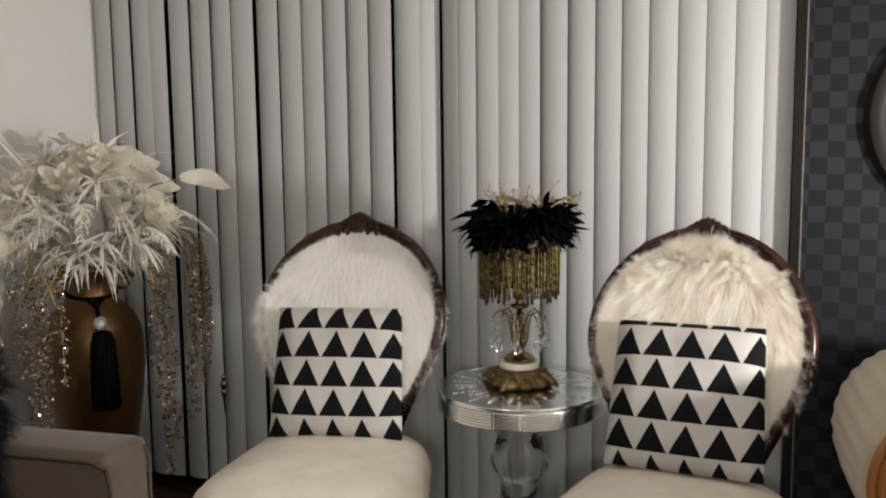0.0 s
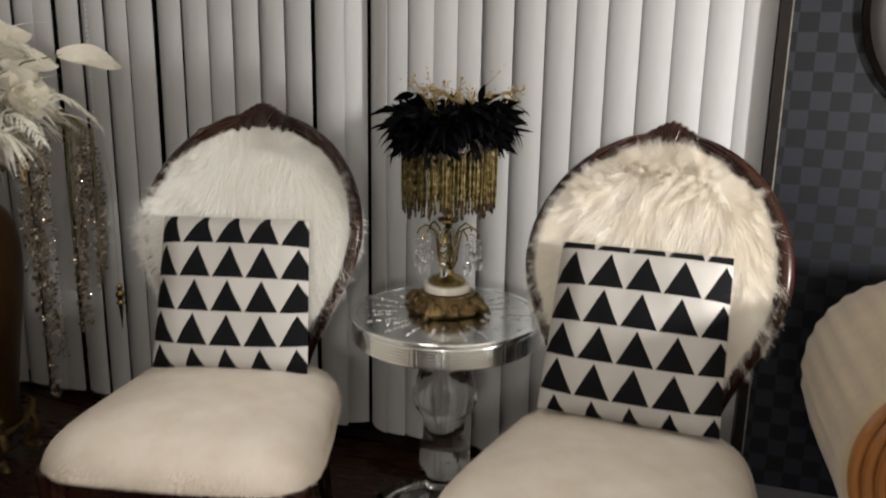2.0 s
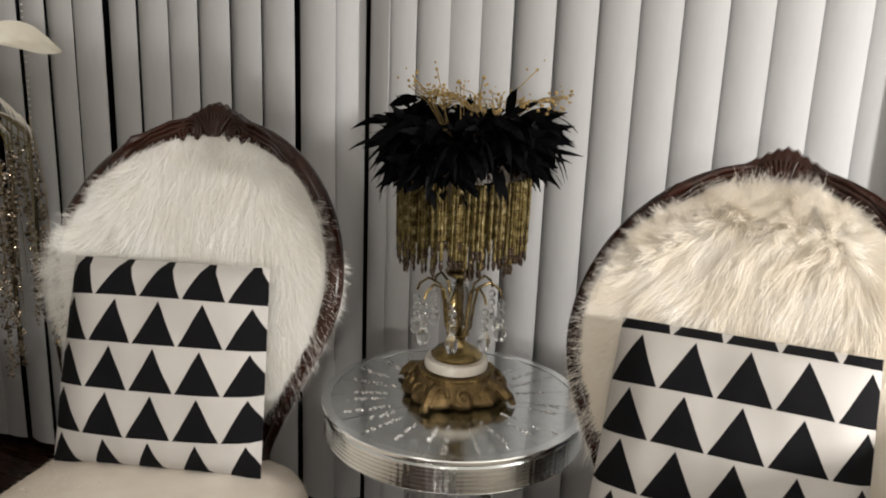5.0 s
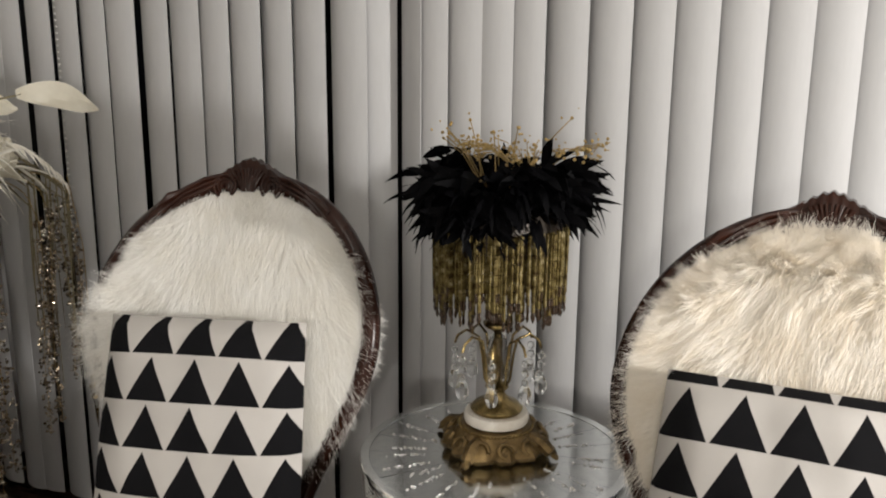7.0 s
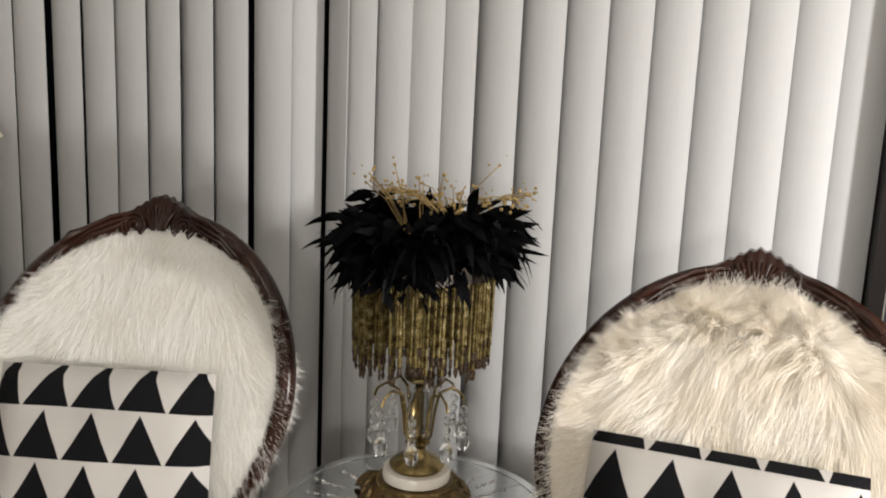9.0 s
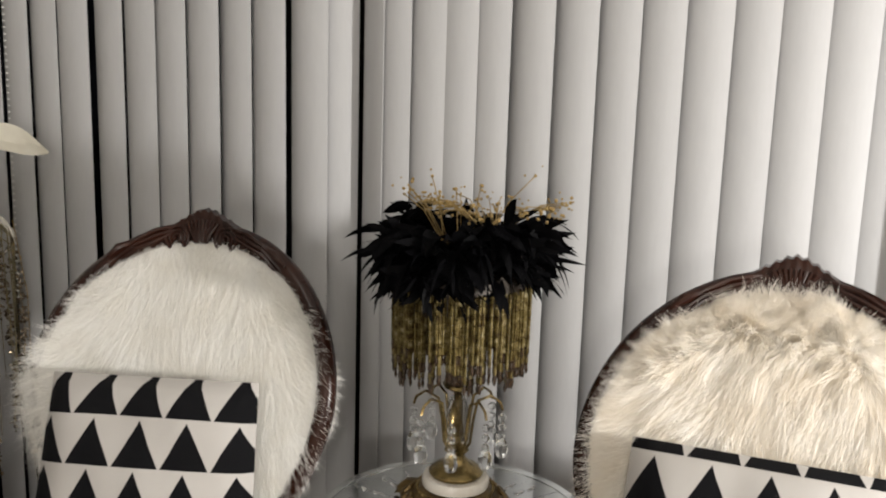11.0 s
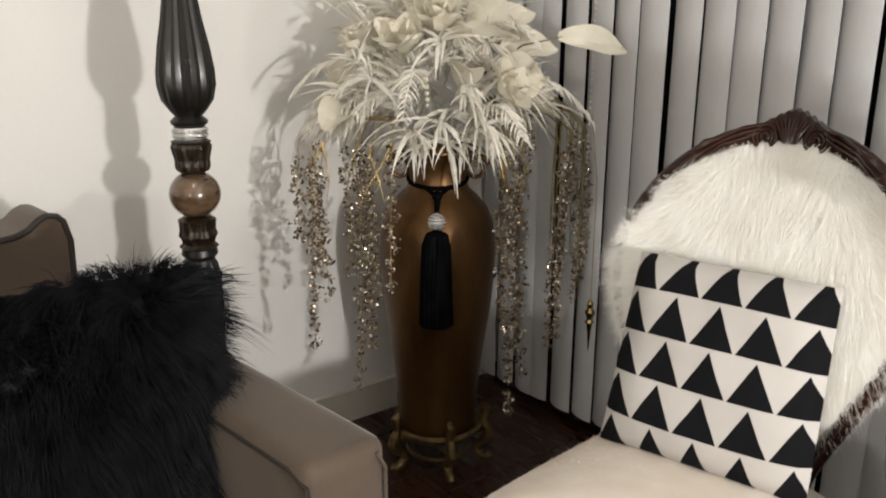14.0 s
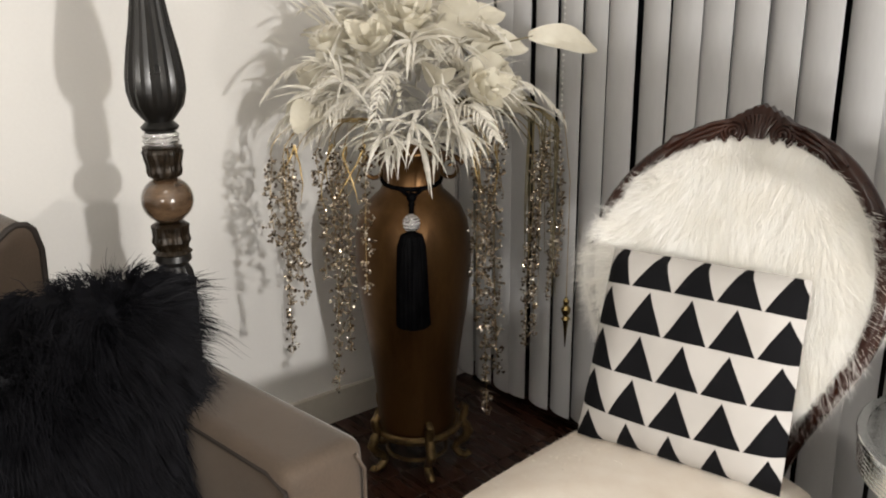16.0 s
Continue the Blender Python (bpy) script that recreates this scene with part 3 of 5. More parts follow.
    # seat
    def seat_point(a, inset, z):
        c, w = math.cos(a), math.sin(a)
        k = (abs(c) ** 7 + abs(w) ** 7) ** (-1 / 7)
        u, v = c * k, w * k
        half = 0.268 + (0.215 - 0.268) * (v * 0.5 + 0.5)
        bow = 1 + 0.03 * (1 - v * v)
        return (u * (half * bow - inset), v * (0.246 - inset) - (0.012 * (1 - u * u) if v < 0 else 0), z)

    pad, seg = Geo(), 64
    levels = [(0.06, 0.414), (0.006, 0.415), (0.000, 0.420), (0.001, 0.430), (0.006, 0.446), (0.016, 0.463), (0.035, 0.480), (0.065, 0.492), (0.11, 0.502), (0.16, 0.508), (0.205, 0.511)]
    verts = [seat_point(2 * math.pi * i / seg, inset, z) for inset, z in levels for i in range(seg)]
    faces = [(k * seg + i, k * seg + (i + 1) % seg, (k + 1) * seg + (i + 1) % seg, (k + 1) * seg + i) for k in range(len(levels) - 1) for i in range(seg)]
    faces += [tuple(reversed(range(seg))), tuple((len(levels) - 1) * seg + i for i in range(seg))]
    seat = part("seat", pad.add(verts, faces), SEATPLUSH, chair, "thick seat pad in cream plush")
    count = 30000
    ang, lev = rng.uniform(0, 2 * math.pi, count), np.sqrt(rng.uniform(0, 1, count))
    tab = np.array(levels[1:])
    q = lev * (len(tab) - 1)
    inset = np.interp(len(tab) - 1 - q, np.arange(len(tab)), tab[:, 0])
    high = np.interp(len(tab) - 1 - q, np.arange(len(tab)), tab[:, 1])
    roots = np.array([seat_point(a, i, z) for a, i, z in zip(ang, inset, high)])
    rim = np.clip((0.486 - high) / 0.06, 0, 1)
    out = np.stack([np.cos(ang), np.sin(ang), 0 * ang], 1)
    face = out * rim[:, None] + np.array([0, 0, 1.0]) * (1.05 - rim)[:, None]
    heads = face * 0.25 + out * 0.3 + np.array([0, -0.3, -0.25]) + swirl(roots, 22, 8) * 0.3
    pile = strands(roots, heads, 0.006, 0.0010, np.array([0, 0, -0.4]), rng, 0.2, face)
    part("plush", pile, SEATPLUSH, seat, "short plush pile", kind="stuff")
    # rails and legs
    for name, x, y, sx, sy in (("front_rail", 0, -0.215, 0.45, 0.03), ("back_rail", 0, 0.205, 0.34, 0.03)):
        part(name, Geo().box(sx, sy, 0.075, at(x, y, 0.388), 0.008), MAHOGANY, chair)
    for s in (-1, 1):
        part("side_rail", Geo().box(0.028, 0.40, 0.075, at(s * 0.205, -0.005, 0.388, s * 7), 0.008), MAHOGANY, chair)
    for s in (-1, 1):
        prof = [(0.014, 0), (0.018, 0.012), (0.014, 0.03), (0.015, 0.12), (0.022, 0.27), (0.017, 0.285), (0.025, 0.30), (0.026, 0.31), (0.019, 0.325), (0.030, 0.345), (0.032, 0.42)]
        flute = lambda a, k: 1 + 0.05 * math.cos(10 * a)
        part("front_leg", Geo().lathe(prof, 30, at(s * 0.225, -0.212, 0), flute), MAHOGANY, chair)
        pts = [(s * 0.165, 0.30, 0), (s * 0.162, 0.255, 0.15), (s * 0.158, 0.215, 0.32), (s * 0.142, 0.205, 0.42), (s * 0.128, 0.208, 0.47)]
        part("back_leg", Geo().tube(pts, [0.015, 0.017, 0.020, 0.022, 0.018], 9), MAHOGANY, chair)
    return chair


side_chair(-0.42, 0.0, FURCREAMLIT).matrix_basis = at(0.183, 1.885, 0, -5)
chair = side_chair(-0.10, 1.0, FURWHITE)
chair.matrix_basis = at(-0.620, 1.884, 0, 12.5)


def triangle_cushion(m, cloth, label):
    c = thing("throw_cushion", m, label, "cushion", "triangle cushions")
    part("cover", cushion_mesh("cover", 0.325, 0.330, 0.105, cloth), cloth, c)
    return c


LEAN_BACK = 17
triangle_cushion(at(-0.620, 1.884, 0, 12.5) @ at(-0.008, 0.160, 0.653, 2, -LEAN_BACK), CLOTH_A, "white cotton cushion printed with black triangles on chair")
triangle_cushion(at(0.183, 1.885, 0, -5) @ at(-0.008, 0.186, 0.660, 1, -LEAN_BACK - 3, -0.5), CLOTH_B, "white cushion with black triangles and dark top edge")


# ---------------------------------------------------------------- side table and lamp
TABLE = (-0.232, 2.212)
table = thing("side_table", at(*TABLE, 0), "round mirrored side table on a crystal pedestal", "table")
band = [(0.02, 0.556), (0.205, 0.556), (0.2085, 0.5585)]
for k in range(6):
    z = 0.5600 + 0.0066 * k
    band += [(0.2070, z), (0.2098, z + 0.0012), (0.2100, z + 0.0052), (0.2072, z + 0.0064)]
band += [(0.2095, 0.6030), (0.2095, 0.6050), (0.02, 0.6052)]
rib = lambda a, k: 1 + 0.0016 * math.cos(120 * a) * (3 <= k <= 26)
part("tabletop", Geo().lathe(band, 360, None, rib), MIRROR, table, "mirrored round top with a fine ribbed band")
rim_top = [(0.1985, 0.6056), (0.2125, 0.6056), (0.2135, 0.6068), (0.2135, 0.6108), (0.2122, 0.6122), (0.1985, 0.6122), (0.1985, 0.6056)]
part("glass_rim", Geo().lathe(rim_top, 96), MIRROR, table, "polished glass edge")
# tilted wedges, added so the plain mirror top reflects in radial streaks
wedge = Geo()
half = math.pi / 40 * 1.07
wedge.add([(0.03, -0.03 * math.tan(half), 0), (0.197, -0.197 * math.tan(half), 0), (0.1982, 0, 0), (0.197, 0.197 * math.tan(half), 0), (0.03, 0.03 * math.tan(half), 0)], [(0, 1, 2, 3, 4)])
wedge_mesh = mesh_of("mirror_wedge", wedge, GROOVED, False)
for i in range(40):
    part("mirror_wedge", wedge_mesh, GROOVED, table, m=at(0, 0, 0.6112, 9 * i, rnd.uniform(-0.35, 0.35), rnd.uniform(-0.08, 0.08)))
# broken rows of silver drops stand in for glints running out from the middle
for i in range(26):
    a = 2 * math.pi * (i + rnd.uniform(-0.4, 0.4)) / 26
    r0, r1 = rnd.uniform(0.09, 0.13), rnd.uniform(0.15, 0.196)
    glint_row = Geo()
    for k in range(22):
        r, b = r0 + (r1 - r0) * rnd.random(), a + rnd.gauss(0, 0.012)
        glint_row.drop(rnd.uniform(0.0010, 0.0030), at(r * math.cos(b), r * math.sin(b), 0.6116, rnd.uniform(0, 90), rnd.uniform(-30, 30)))
    part("glint_row", glint_row, SILVER, table, "row of silver drops standing in for a glint", False, kind="stuff")
neck = [(0.060, 0.556), (0.058, 0.545), (0.052, 0.535), (0.054, 0.515), (0.055, 0.495), (0.060, 0.470), (0.068, 0.445), (0.074, 0.425), (0.075, 0.408), (0.070, 0.392), (0.058, 0.376), (0.050, 0.365), (0.048, 0.350), (0.047, 0.330), (0.048, 0.312), (0.053, 0.292), (0.060, 0.275), (0.062, 0.258), (0.058, 0.244), (0.047, 0.232), (0.040, 0.215), (0.042, 0.180), (0.052, 0.150), (0.058, 0.130), (0.060, 0.112)]
part("pedestal", Geo().lathe(list(reversed(neck)), 48, None, lambda a, k: 1 + 0.012 * math.cos(16 * a)), CRYSTAL, table, "turned crystal pedestal")
part("base", Geo().lathe([(0.192, 0.0), (0.198, 0.004), (0.198, 0.090), (0.190, 0.100), (0.075, 0.106), (0.062, 0.1115)], 72), CRYSTAL, table, "round crystal foot")
ring = Geo()
for i in range(90):
    a = 2 * math.pi * i / 90
    ring.drop(0.0055, at(0.150 * math.cos(a), 0.150 * math.sin(a), 0.1080))
part("rhinestone_ring", ring, SILVER, table, "ring of rhinestones", False)


def feather_geo(geo, root, head, droop, length, width, rng, ragged=0.35, n=9, twist=None):
    """One feather: a curved quill with split vanes."""
    p, d = Vector(root), Vector(head).normalized()
    side = d.cross(Vector(twist) if twist else Vector((rng.uniform(-1, 1), rng.uniform(-1, 1), rng.uniform(-1, 1)))).normalized()
    base = len(geo.v)
    step = length / n
    verts, faces = [], []
    for k in range(n + 1):
        q = k / n
        w = width * (0.12 + math.sin(math.pi * min(1.0, q * 0.9 + 0.08)) ** 0.7) * (1 - q ** 6 * 0.9)
        cut = 1 - ragged * rng.random()
        cut2 = 1 - ragged * rng.random()
        lag = d * step * 0.9
        verts += [tuple(p - side * w * cut * 0.5 + lag), tuple(p), tuple(p + side * w * cut2 * 0.5 + lag)]
        d = (d + Vector(droop) / n).normalized()
        p = p + d * step
    for k in range(n):
        a = k * 3
        faces += [(a, a + 1, a + 4, a + 3), (a + 1, a + 2, a + 5, a + 4)]
    geo.add(verts, faces)
    return geo


def plume_geo(geo, root, head, droop, length, barb, rng, n=16, per=2, thin=0.0016):
    """An open ostrich plume: a quill with single loose barbs."""
    p, d = Vector(root), Vector(head).normalized()
    quill = [tuple(p)]
    for k in range(n):
        q = (k + 1) / n
        d = (d + Vector(droop) / n).normalized()
        p = p + d * length / n
        quill.append(tuple(p))
        side = d.cross(Vector((rng.uniform(-1, 1), rng.uniform(-1, 1), rng.uniform(-0.2, 1)))).normalized()
        for _ in range(per):
            for s in (-1, 1):
                b = barb * (1.1 - 0.6 * q) * rng.uniform(0.5, 1.1)
                e = (d * 0.9 + side * s * 0.8 + Vector((rng.uniform(-0.3, 0.3), rng.uniform(-0.3, 0.3), rng.uniform(-0.3, 0.3)))).normalized()
                w = side.cross(e).normalized() * thin
                mid, tip = p + e * b * 0.5, p + e * b + Vector((0, 0, -b * 0.35))
                geo.add([p - w, p + w, mid + w * 0.9, mid - w * 0.9, tip], [(0, 1, 2, 3), (3, 2, 4)])
    geo.tube(quill, [0.0022 * (1 - 0.75 * k / n) for k in range(n + 1)], 4)
    return geo


LAMP = (-0.238, 2.232)
table_lamp = thing("table_lamp", at(*LAMP, 0.6124), "ornate brass lamp with amber bead fringe and black feathers", "lamp")
foot = lambda a, k: 1 + (0.06 * max(0, math.cos(4 * a + 0.6)) + 0.05 * math.cos(12 * a) + 0.025 * math.cos(28 * a + k)) * (1.0 if k < 5 else 0.1)
part("base", Geo().lathe([(0.072, 0.0), (0.080, 0.004), (0.084, 0.012), (0.078, 0.022), (0.066, 0.030), (0.058, 0.037), (0.056, 0.041), (0.050, 0.043)], 96, None, foot), GOLD, table_lamp, "cast scrolled gilt base")
for i in range(4):
    a = math.pi / 2 * i - 0.15
    c, w = math.cos(a), math.sin(a)
    pts = [(0.060 * c, 0.060 * w, 0.028), (0.082 * c, 0.082 * w, 0.022), (0.096 * c, 0.096 * w, 0.010), (0.102 * c, 0.102 * w, 0.006), (0.097 * c, 0.097 * w, 0.012)]
    part("scroll_foot", Geo().tube(pts, [0.010, 0.012, 0.010, 0.008, 0.004], 8), GOLD, table_lamp)
for i in range(12):
    a = 2 * math.pi * i / 12
    curl = [(0.0, 0.015 * (1 - 0.8 * k / 13) * math.cos(k * 0.7), 0.015 * (1 - 0.8 * k / 13) * math.sin(k * 0.7)) for k in range(14)]
    part("scroll_ornament", Geo().tube(curl, [0.0042 - 0.002 * k / 13 for k in range(14)], 6), GOLD, table_lamp, m=at(0, 0, 0, math.degrees(a)) @ at(0.077, 0, 0.022, 0, 0, -38))
beads = Geo()
for i in range(64):
    a = 2 * math.pi * i / 64
    beads.ball(0.0024, at(0.0585 * math.cos(a), 0.0585 * math.sin(a), 0.0385), 6, 4)
part("bead_rim", beads, BRASS, table_lamp)
part("marble_ring", Geo().lathe([(0.046, 0.0435), (0.051, 0.045), (0.052, 0.055), (0.049, 0.060), (0.03, 0.061)], 48), MARBLE, table_lamp, "white marble collar")
part("stem", Geo().lathe([(0.040, 0.0615), (0.042, 0.066), (0.034, 0.074), (0.022, 0.080), (0.014, 0.088), (0.013, 0.094), (0.019, 0.100), (0.010, 0.108), (0.005, 0.112), (0.005, 0.188), (0.013, 0.195), (0.022, 0.200), (0.024, 0.206), (0.010, 0.210), (0.008, 0.300), (0.02, 0.31)], 32), BRASS, table_lamp, "turned brass stem")
part("glass_core", Geo().lathe([(0.006, 0.110), (0.016, 0.118), (0.018, 0.150), (0.013, 0.182), (0.006, 0.188)], 24), CRYSTAL, table_lamp, "clear glass core")
for i in range(8):
    a = 2 * math.pi * i / 8 + 0.2
    c, s = math.cos(a), math.sin(a)
    prof = [(0.012, 0.098), (0.020, 0.112), (0.024, 0.150), (0.030, 0.180), (0.050, 0.190), (0.064, 0.180), (0.068, 0.168)]
    arm = part("arm", Geo().tube([(r * c, r * s, z) for r, z in prof], 0.0022, 6), BRASS, table_lamp)
    drops = Geo()
    z = 0.164
    for k, r in enumerate((0.0065, 0.0065, 0.006, 0.011)):
        z -= r * 1.15
        drops.ball(r, at(0.068 * c, 0.068 * s, z), 8, 6, 1.5 if k == 3 else 1.0)
        z -= r * (1.6 if k == 3 else 1.15)
    part("crystal_drop", drops, CRYSTAL, arm, "clear crystal pendants", False)
shade = part("shade", Geo().lathe([(0.092, 0.325), (0.094, 0.325), (0.096, 0.375), (0.075, 0.41), (0.073, 0.408), (0.094, 0.375)], 48), BRONZED, table_lamp, "dark bronze shade ring")
# three tiers of strands, each tier ending in a zigzag of dark tips
for tier, (radius, count, low, swing) in enumerate(((0.0935, 110, 0.222, 0.022), (0.0965, 104, 0.234, 0.020), (0.0990, 92, 0.252, 0.018))):
    for i in range(count):
        a = 2 * math.pi * (i + 0.5 * tier) / count
        r = radius + rnd.uniform(-0.002, 0.0015)
        where = at(r * math.cos(a), r * math.sin(a), 0, 0, rnd.uniform(-1.2, 1.2), rnd.uniform(-1.2, 1.2))
        saw = abs(((a * 9 / (2 * math.pi) + 0.5 * tier) % 1) * 2 - 1)
        bottom = low + swing * saw + rnd.uniform(-0.006, 0.006)
        z, k, prof = 0.362, 0, [(0.0008, 0.362)]
        while z > bottom + 0.014:
            ln = 0.012 if (k + i // 3) % 3 else 0.0045
            prof += [(0.0023, z - ln * 0.12), (0.0023, z - ln * 0.88), (0.0008, z - ln)]
            z -= ln
            k += 1
        part("bead_strand", Geo().lathe(list(reversed(prof)), 5, where), BEADGOLD, shade, smooth=False)
        part("bead_tip", Geo().lathe([(0.0008, z - 0.015), (0.0028, z - 0.009), (0.0014, z - 0.002), (0.0028, z), (0.001, z + 0.002)], 6, where), BEADDARK, shade, smooth=False)
frng = random.Random(21)
boa = Geo()
for i in range(900):
    a = frng.uniform(0, 2 * math.pi)
    lev = frng.random()
    r0, z0 = 0.060 + 0.042 * frng.random(), 0.374 + 0.076 * lev
    up = frng.uniform(-0.40, 0.60) * (0.5 + lev)
    tuft = 1 + 0.22 * math.sin(3 * a + 1.3) + 0.14 * math.sin(7 * a)
    z0 += 0.010 * math.sin(2 * a + 2.6) + 0.006 * math.sin(5 * a)
    turned = a + frng.uniform(-1.35, 1.35)
    head = (math.cos(turned), math.sin(turned), up)
    feather_geo(boa, (r0 * math.cos(a), r0 * math.sin(a), z0), head, (frng.uniform(-0.5, 0.5), frng.uniform(-0.5, 0.5), frng.uniform(-1.9, 0.1)), tuft * frng.uniform(0.036, 0.062), frng.uniform(0.013, 0.022), frng, 0.30, 8)
for i in range(44):
    a = frng.uniform(0, 2 * math.pi)
    feather_geo(boa, (0.10 * math.cos(a), 0.10 * math.sin(a), 0.385 + 0.05 * frng.random()), (math.cos(a + frng.uniform(-0.4, 0.4)), math.sin(a + frng.uniform(-0.4, 0.4)), frng.uniform(-0.1, 0.7)), (0, 0, frng.uniform(-3.0, -0.8)), frng.uniform(0.060, 0.086), frng.uniform(0.010, 0.016), frng, 0.25, 10)
part("feather_trim", boa, FEATHERBLACK, table_lamp, "ring of glossy black feathers", False)
for i in range(48):
    a = frng.uniform(0, 2 * math.pi)
    tall = i < 11
    ln = frng.uniform(0.06, 0.11) if tall else frng.uniform(0.03, 0.07)
    out = frng.uniform(0.1, 0.9) if tall else 1.1
    p0 = Vector((0.03 * math.cos(a) + (0.0 if tall else 0.045), 0.03 * math.sin(a), 0.420 if tall else 0.452))
    p2 = p0 + Vector((out * ln * math.cos(a), out * ln * math.sin(a), ln if tall else ln * 0.5))
    p1 = (p0 + p2) / 2 + Vector((0, 0, 0.012))
    sprig = Geo().tube([p0, p1, p2], 0.0008, 4)
    for k in range(3 if tall else 5):
        q = p2 + Vector((frng.uniform(-1, 1), frng.uniform(-1, 1), frng.uniform(-1, 1))) * (0.0 if k == 0 else 0.014)
        sprig.ball(frng.uniform(0.0014, 0.0030), Matrix.Translation(q), 6, 4)
    part("gold_sprig", sprig, STEM, table_lamp, "gold wire sprig with small beads")


# ---------------------------------------------------------------- vase and bouquet
VASE = (-1.605, 2.195)
stand = thing("vase_stand", at(*VASE, 0), "gilded stand with scrolled legs on dark floor", "stand")
part("hoop", Geo().tube([(0.116 * math.cos(a * math.pi / 20), 0.116 * math.sin(a * math.pi / 20), 0.118) for a in range(40)], 0.009, 8, closed=True), GOLD, stand)
part("plate", Geo().lathe([(0.02, 0.100), (0.110, 0.100), (0.112, 0.108), (0.110, 0.115), (0.02, 0.115)], 40), GOLD, stand)
part("stretcher", Geo().tube([(0.080 * math.cos(a * math.pi / 20), 0.080 * math.sin(a * math.pi / 20), 0.042) for a in range(40)], 0.006, 8, closed=True), GOLD, stand)
leg_prof = [(0.118, 0.158), (0.124, 0.168), (0.132, 0.160), (0.130, 0.140), (0.124, 0.122), (0.134, 0.104), (0.142, 0.086), (0.132, 0.066), (0.112, 0.052), (0.104, 0.036), (0.114, 0.020), (0.134, 0.012), (0.142, 0.018), (0.136, 0.027)]
leg = mesh_of("leg", Geo().tube([(r, 0, z) for r, z in leg_prof], [0.005, 0.008, 0.011, 0.012, 0.012, 0.014, 0.014, 0.013, 0.011, 0.011, 0.012, 0.012, 0.010, 0.006], 10), GOLD)
for i in range(5):
    part("leg", leg, GOLD, stand, m=at(0, 0, 0, 72 * i - 22))
vase = thing("floor_vase", at(*VASE, 0.1152), "tall brushed gold vase with a black tassel", "vase")
body = [(0.090, 0.0), (0.100, 0.004), (0.103, 0.015), (0.102, 0.04), (0.108, 0.12), (0.122, 0.235), (0.139, 0.345), (0.148, 0.43), (0.1495, 0.49), (0.147, 0.53), (0.140, 0.57), (0.124, 0.607), (0.098, 0.634), (0.080, 0.650), (0.073, 0.668), (0.071, 0.695), (0.075, 0.72), (0.090, 0.742), (0.101, 0.750), (0.100, 0.755), (0.085, 0.751), (0.066, 0.725), (0.062, 0.685)]
part("body", Geo().lathe(body, 64), VASEGOLD, vase, "brushed gold body")
face = math.atan2(0.94 - VASE[1], 0.07 - VASE[0]) - 0.02
for s in (-1, 1):
    a = face + s * math.pi / 2
    c, w = math.cos(a), math.sin(a)
    pts = []
    for i in range(24):
        q = i / 23
        t = 0.4 + q * 8.2
        r = 0.034 * (1 - 0.75 * q)
        pts.append(((0.098 + r * math.cos(t)) * c, (0.098 + r * math.cos(t)) * w, 0.700 + r * math.sin(t)))
    part("scroll_handle", Geo().tube(pts, [0.008 - 0.004 * i / 23 for i in range(24)], 7), VASEGOLD, vase)
cord = Geo().tube([(0.0735 * math.cos(k * math.pi / 20), 0.0735 * math.sin(k * math.pi / 20), 0.676 - 0.012 * math.cos(k * math.pi / 20 - face)) for k in range(40)], 0.006, 7, closed=True)
tassel = thing("tassel", at(VASE[0], VASE[1], 0.1152), "black silk tassel with a beaded silver cap on vase", "tassel")
part("cord", cord, TASSEL, tassel, "black twisted cord")
turn = at(0, 0, 0, math.degrees(face))
knot = Geo()
knot.tube([(0.078, -0.030, 0.668), (0.084, -0.006, 0.650), (0.106, 0.004, 0.632)], 0.005, 6, turn)
knot.tube([(0.078, 0.030, 0.668), (0.086, 0.006, 0.650), (0.108, -0.004, 0.632)], 0.005, 6, turn)
knot.tube([(0.090, 0, 0.655), (0.113, 0, 0.632), (0.138, 0, 0.612)], 0.0065, 6, turn)
knot.ball(0.013, turn @ at(0.094, 0, 0.650), 10, 6)
part("knot", knot, TASSEL, tassel)
capg = Geo()
for j in range(7):
    for i in range(16):
        t, a = math.pi * (j + 0.5) / 7, 2 * math.pi * (i + 0.5 * (j % 2)) / 16
        capg.drop(0.0045, turn @ at(0.155 + 0.018 * math.sin(t) * math.cos(a), 0.018 * math.sin(t) * math.sin(a), 0.600 + 0.019 * math.cos(t)))
capg.ball(0.0175, turn @ at(0.155, 0, 0.600), 14, 8)
part("cap", capg, SILVER, tassel, "silver beaded cap", False)
skirt = lambda a, k: 1 + 0.05 * math.sin(23 * a) + 0.03 * math.sin(41 * a + k)
part("skirt", Geo().lathe([(0.034, 0.350), (0.040, 0.354), (0.038, 0.42), (0.035, 0.50), (0.033, 0.55), (0.025, 0.578), (0.008, 0.585)], 80, turn @ at(0.178, 0, 0), skirt), TASSEL, tassel, "black silk threads")

bouquet = thing("flower_arrangement", at(*VASE, 0.845), "large ivory feather and silk flower arrangement in gold vase", "flowers")
brng = random.Random(31)


def dome(low, high, reach):
    """A place in the bouquet's flattened dome and the way out from its heart."""
    a, el = brng.uniform(0, 2 * math.pi), brng.uniform(low, high)
    r = reach * brng.uniform(0.5, 1.0)
    out = Vector((math.cos(el) * math.cos(a), math.cos(el) * math.sin(a), math.sin(el)))
    return Vector((out.x * r, out.y * r, 0.09 + out.z * r * 1.05)), out


def stray(k):
    return Vector((brng.uniform(-k, k), brng.uniform(-k, k), brng.uniform(-k, k)))


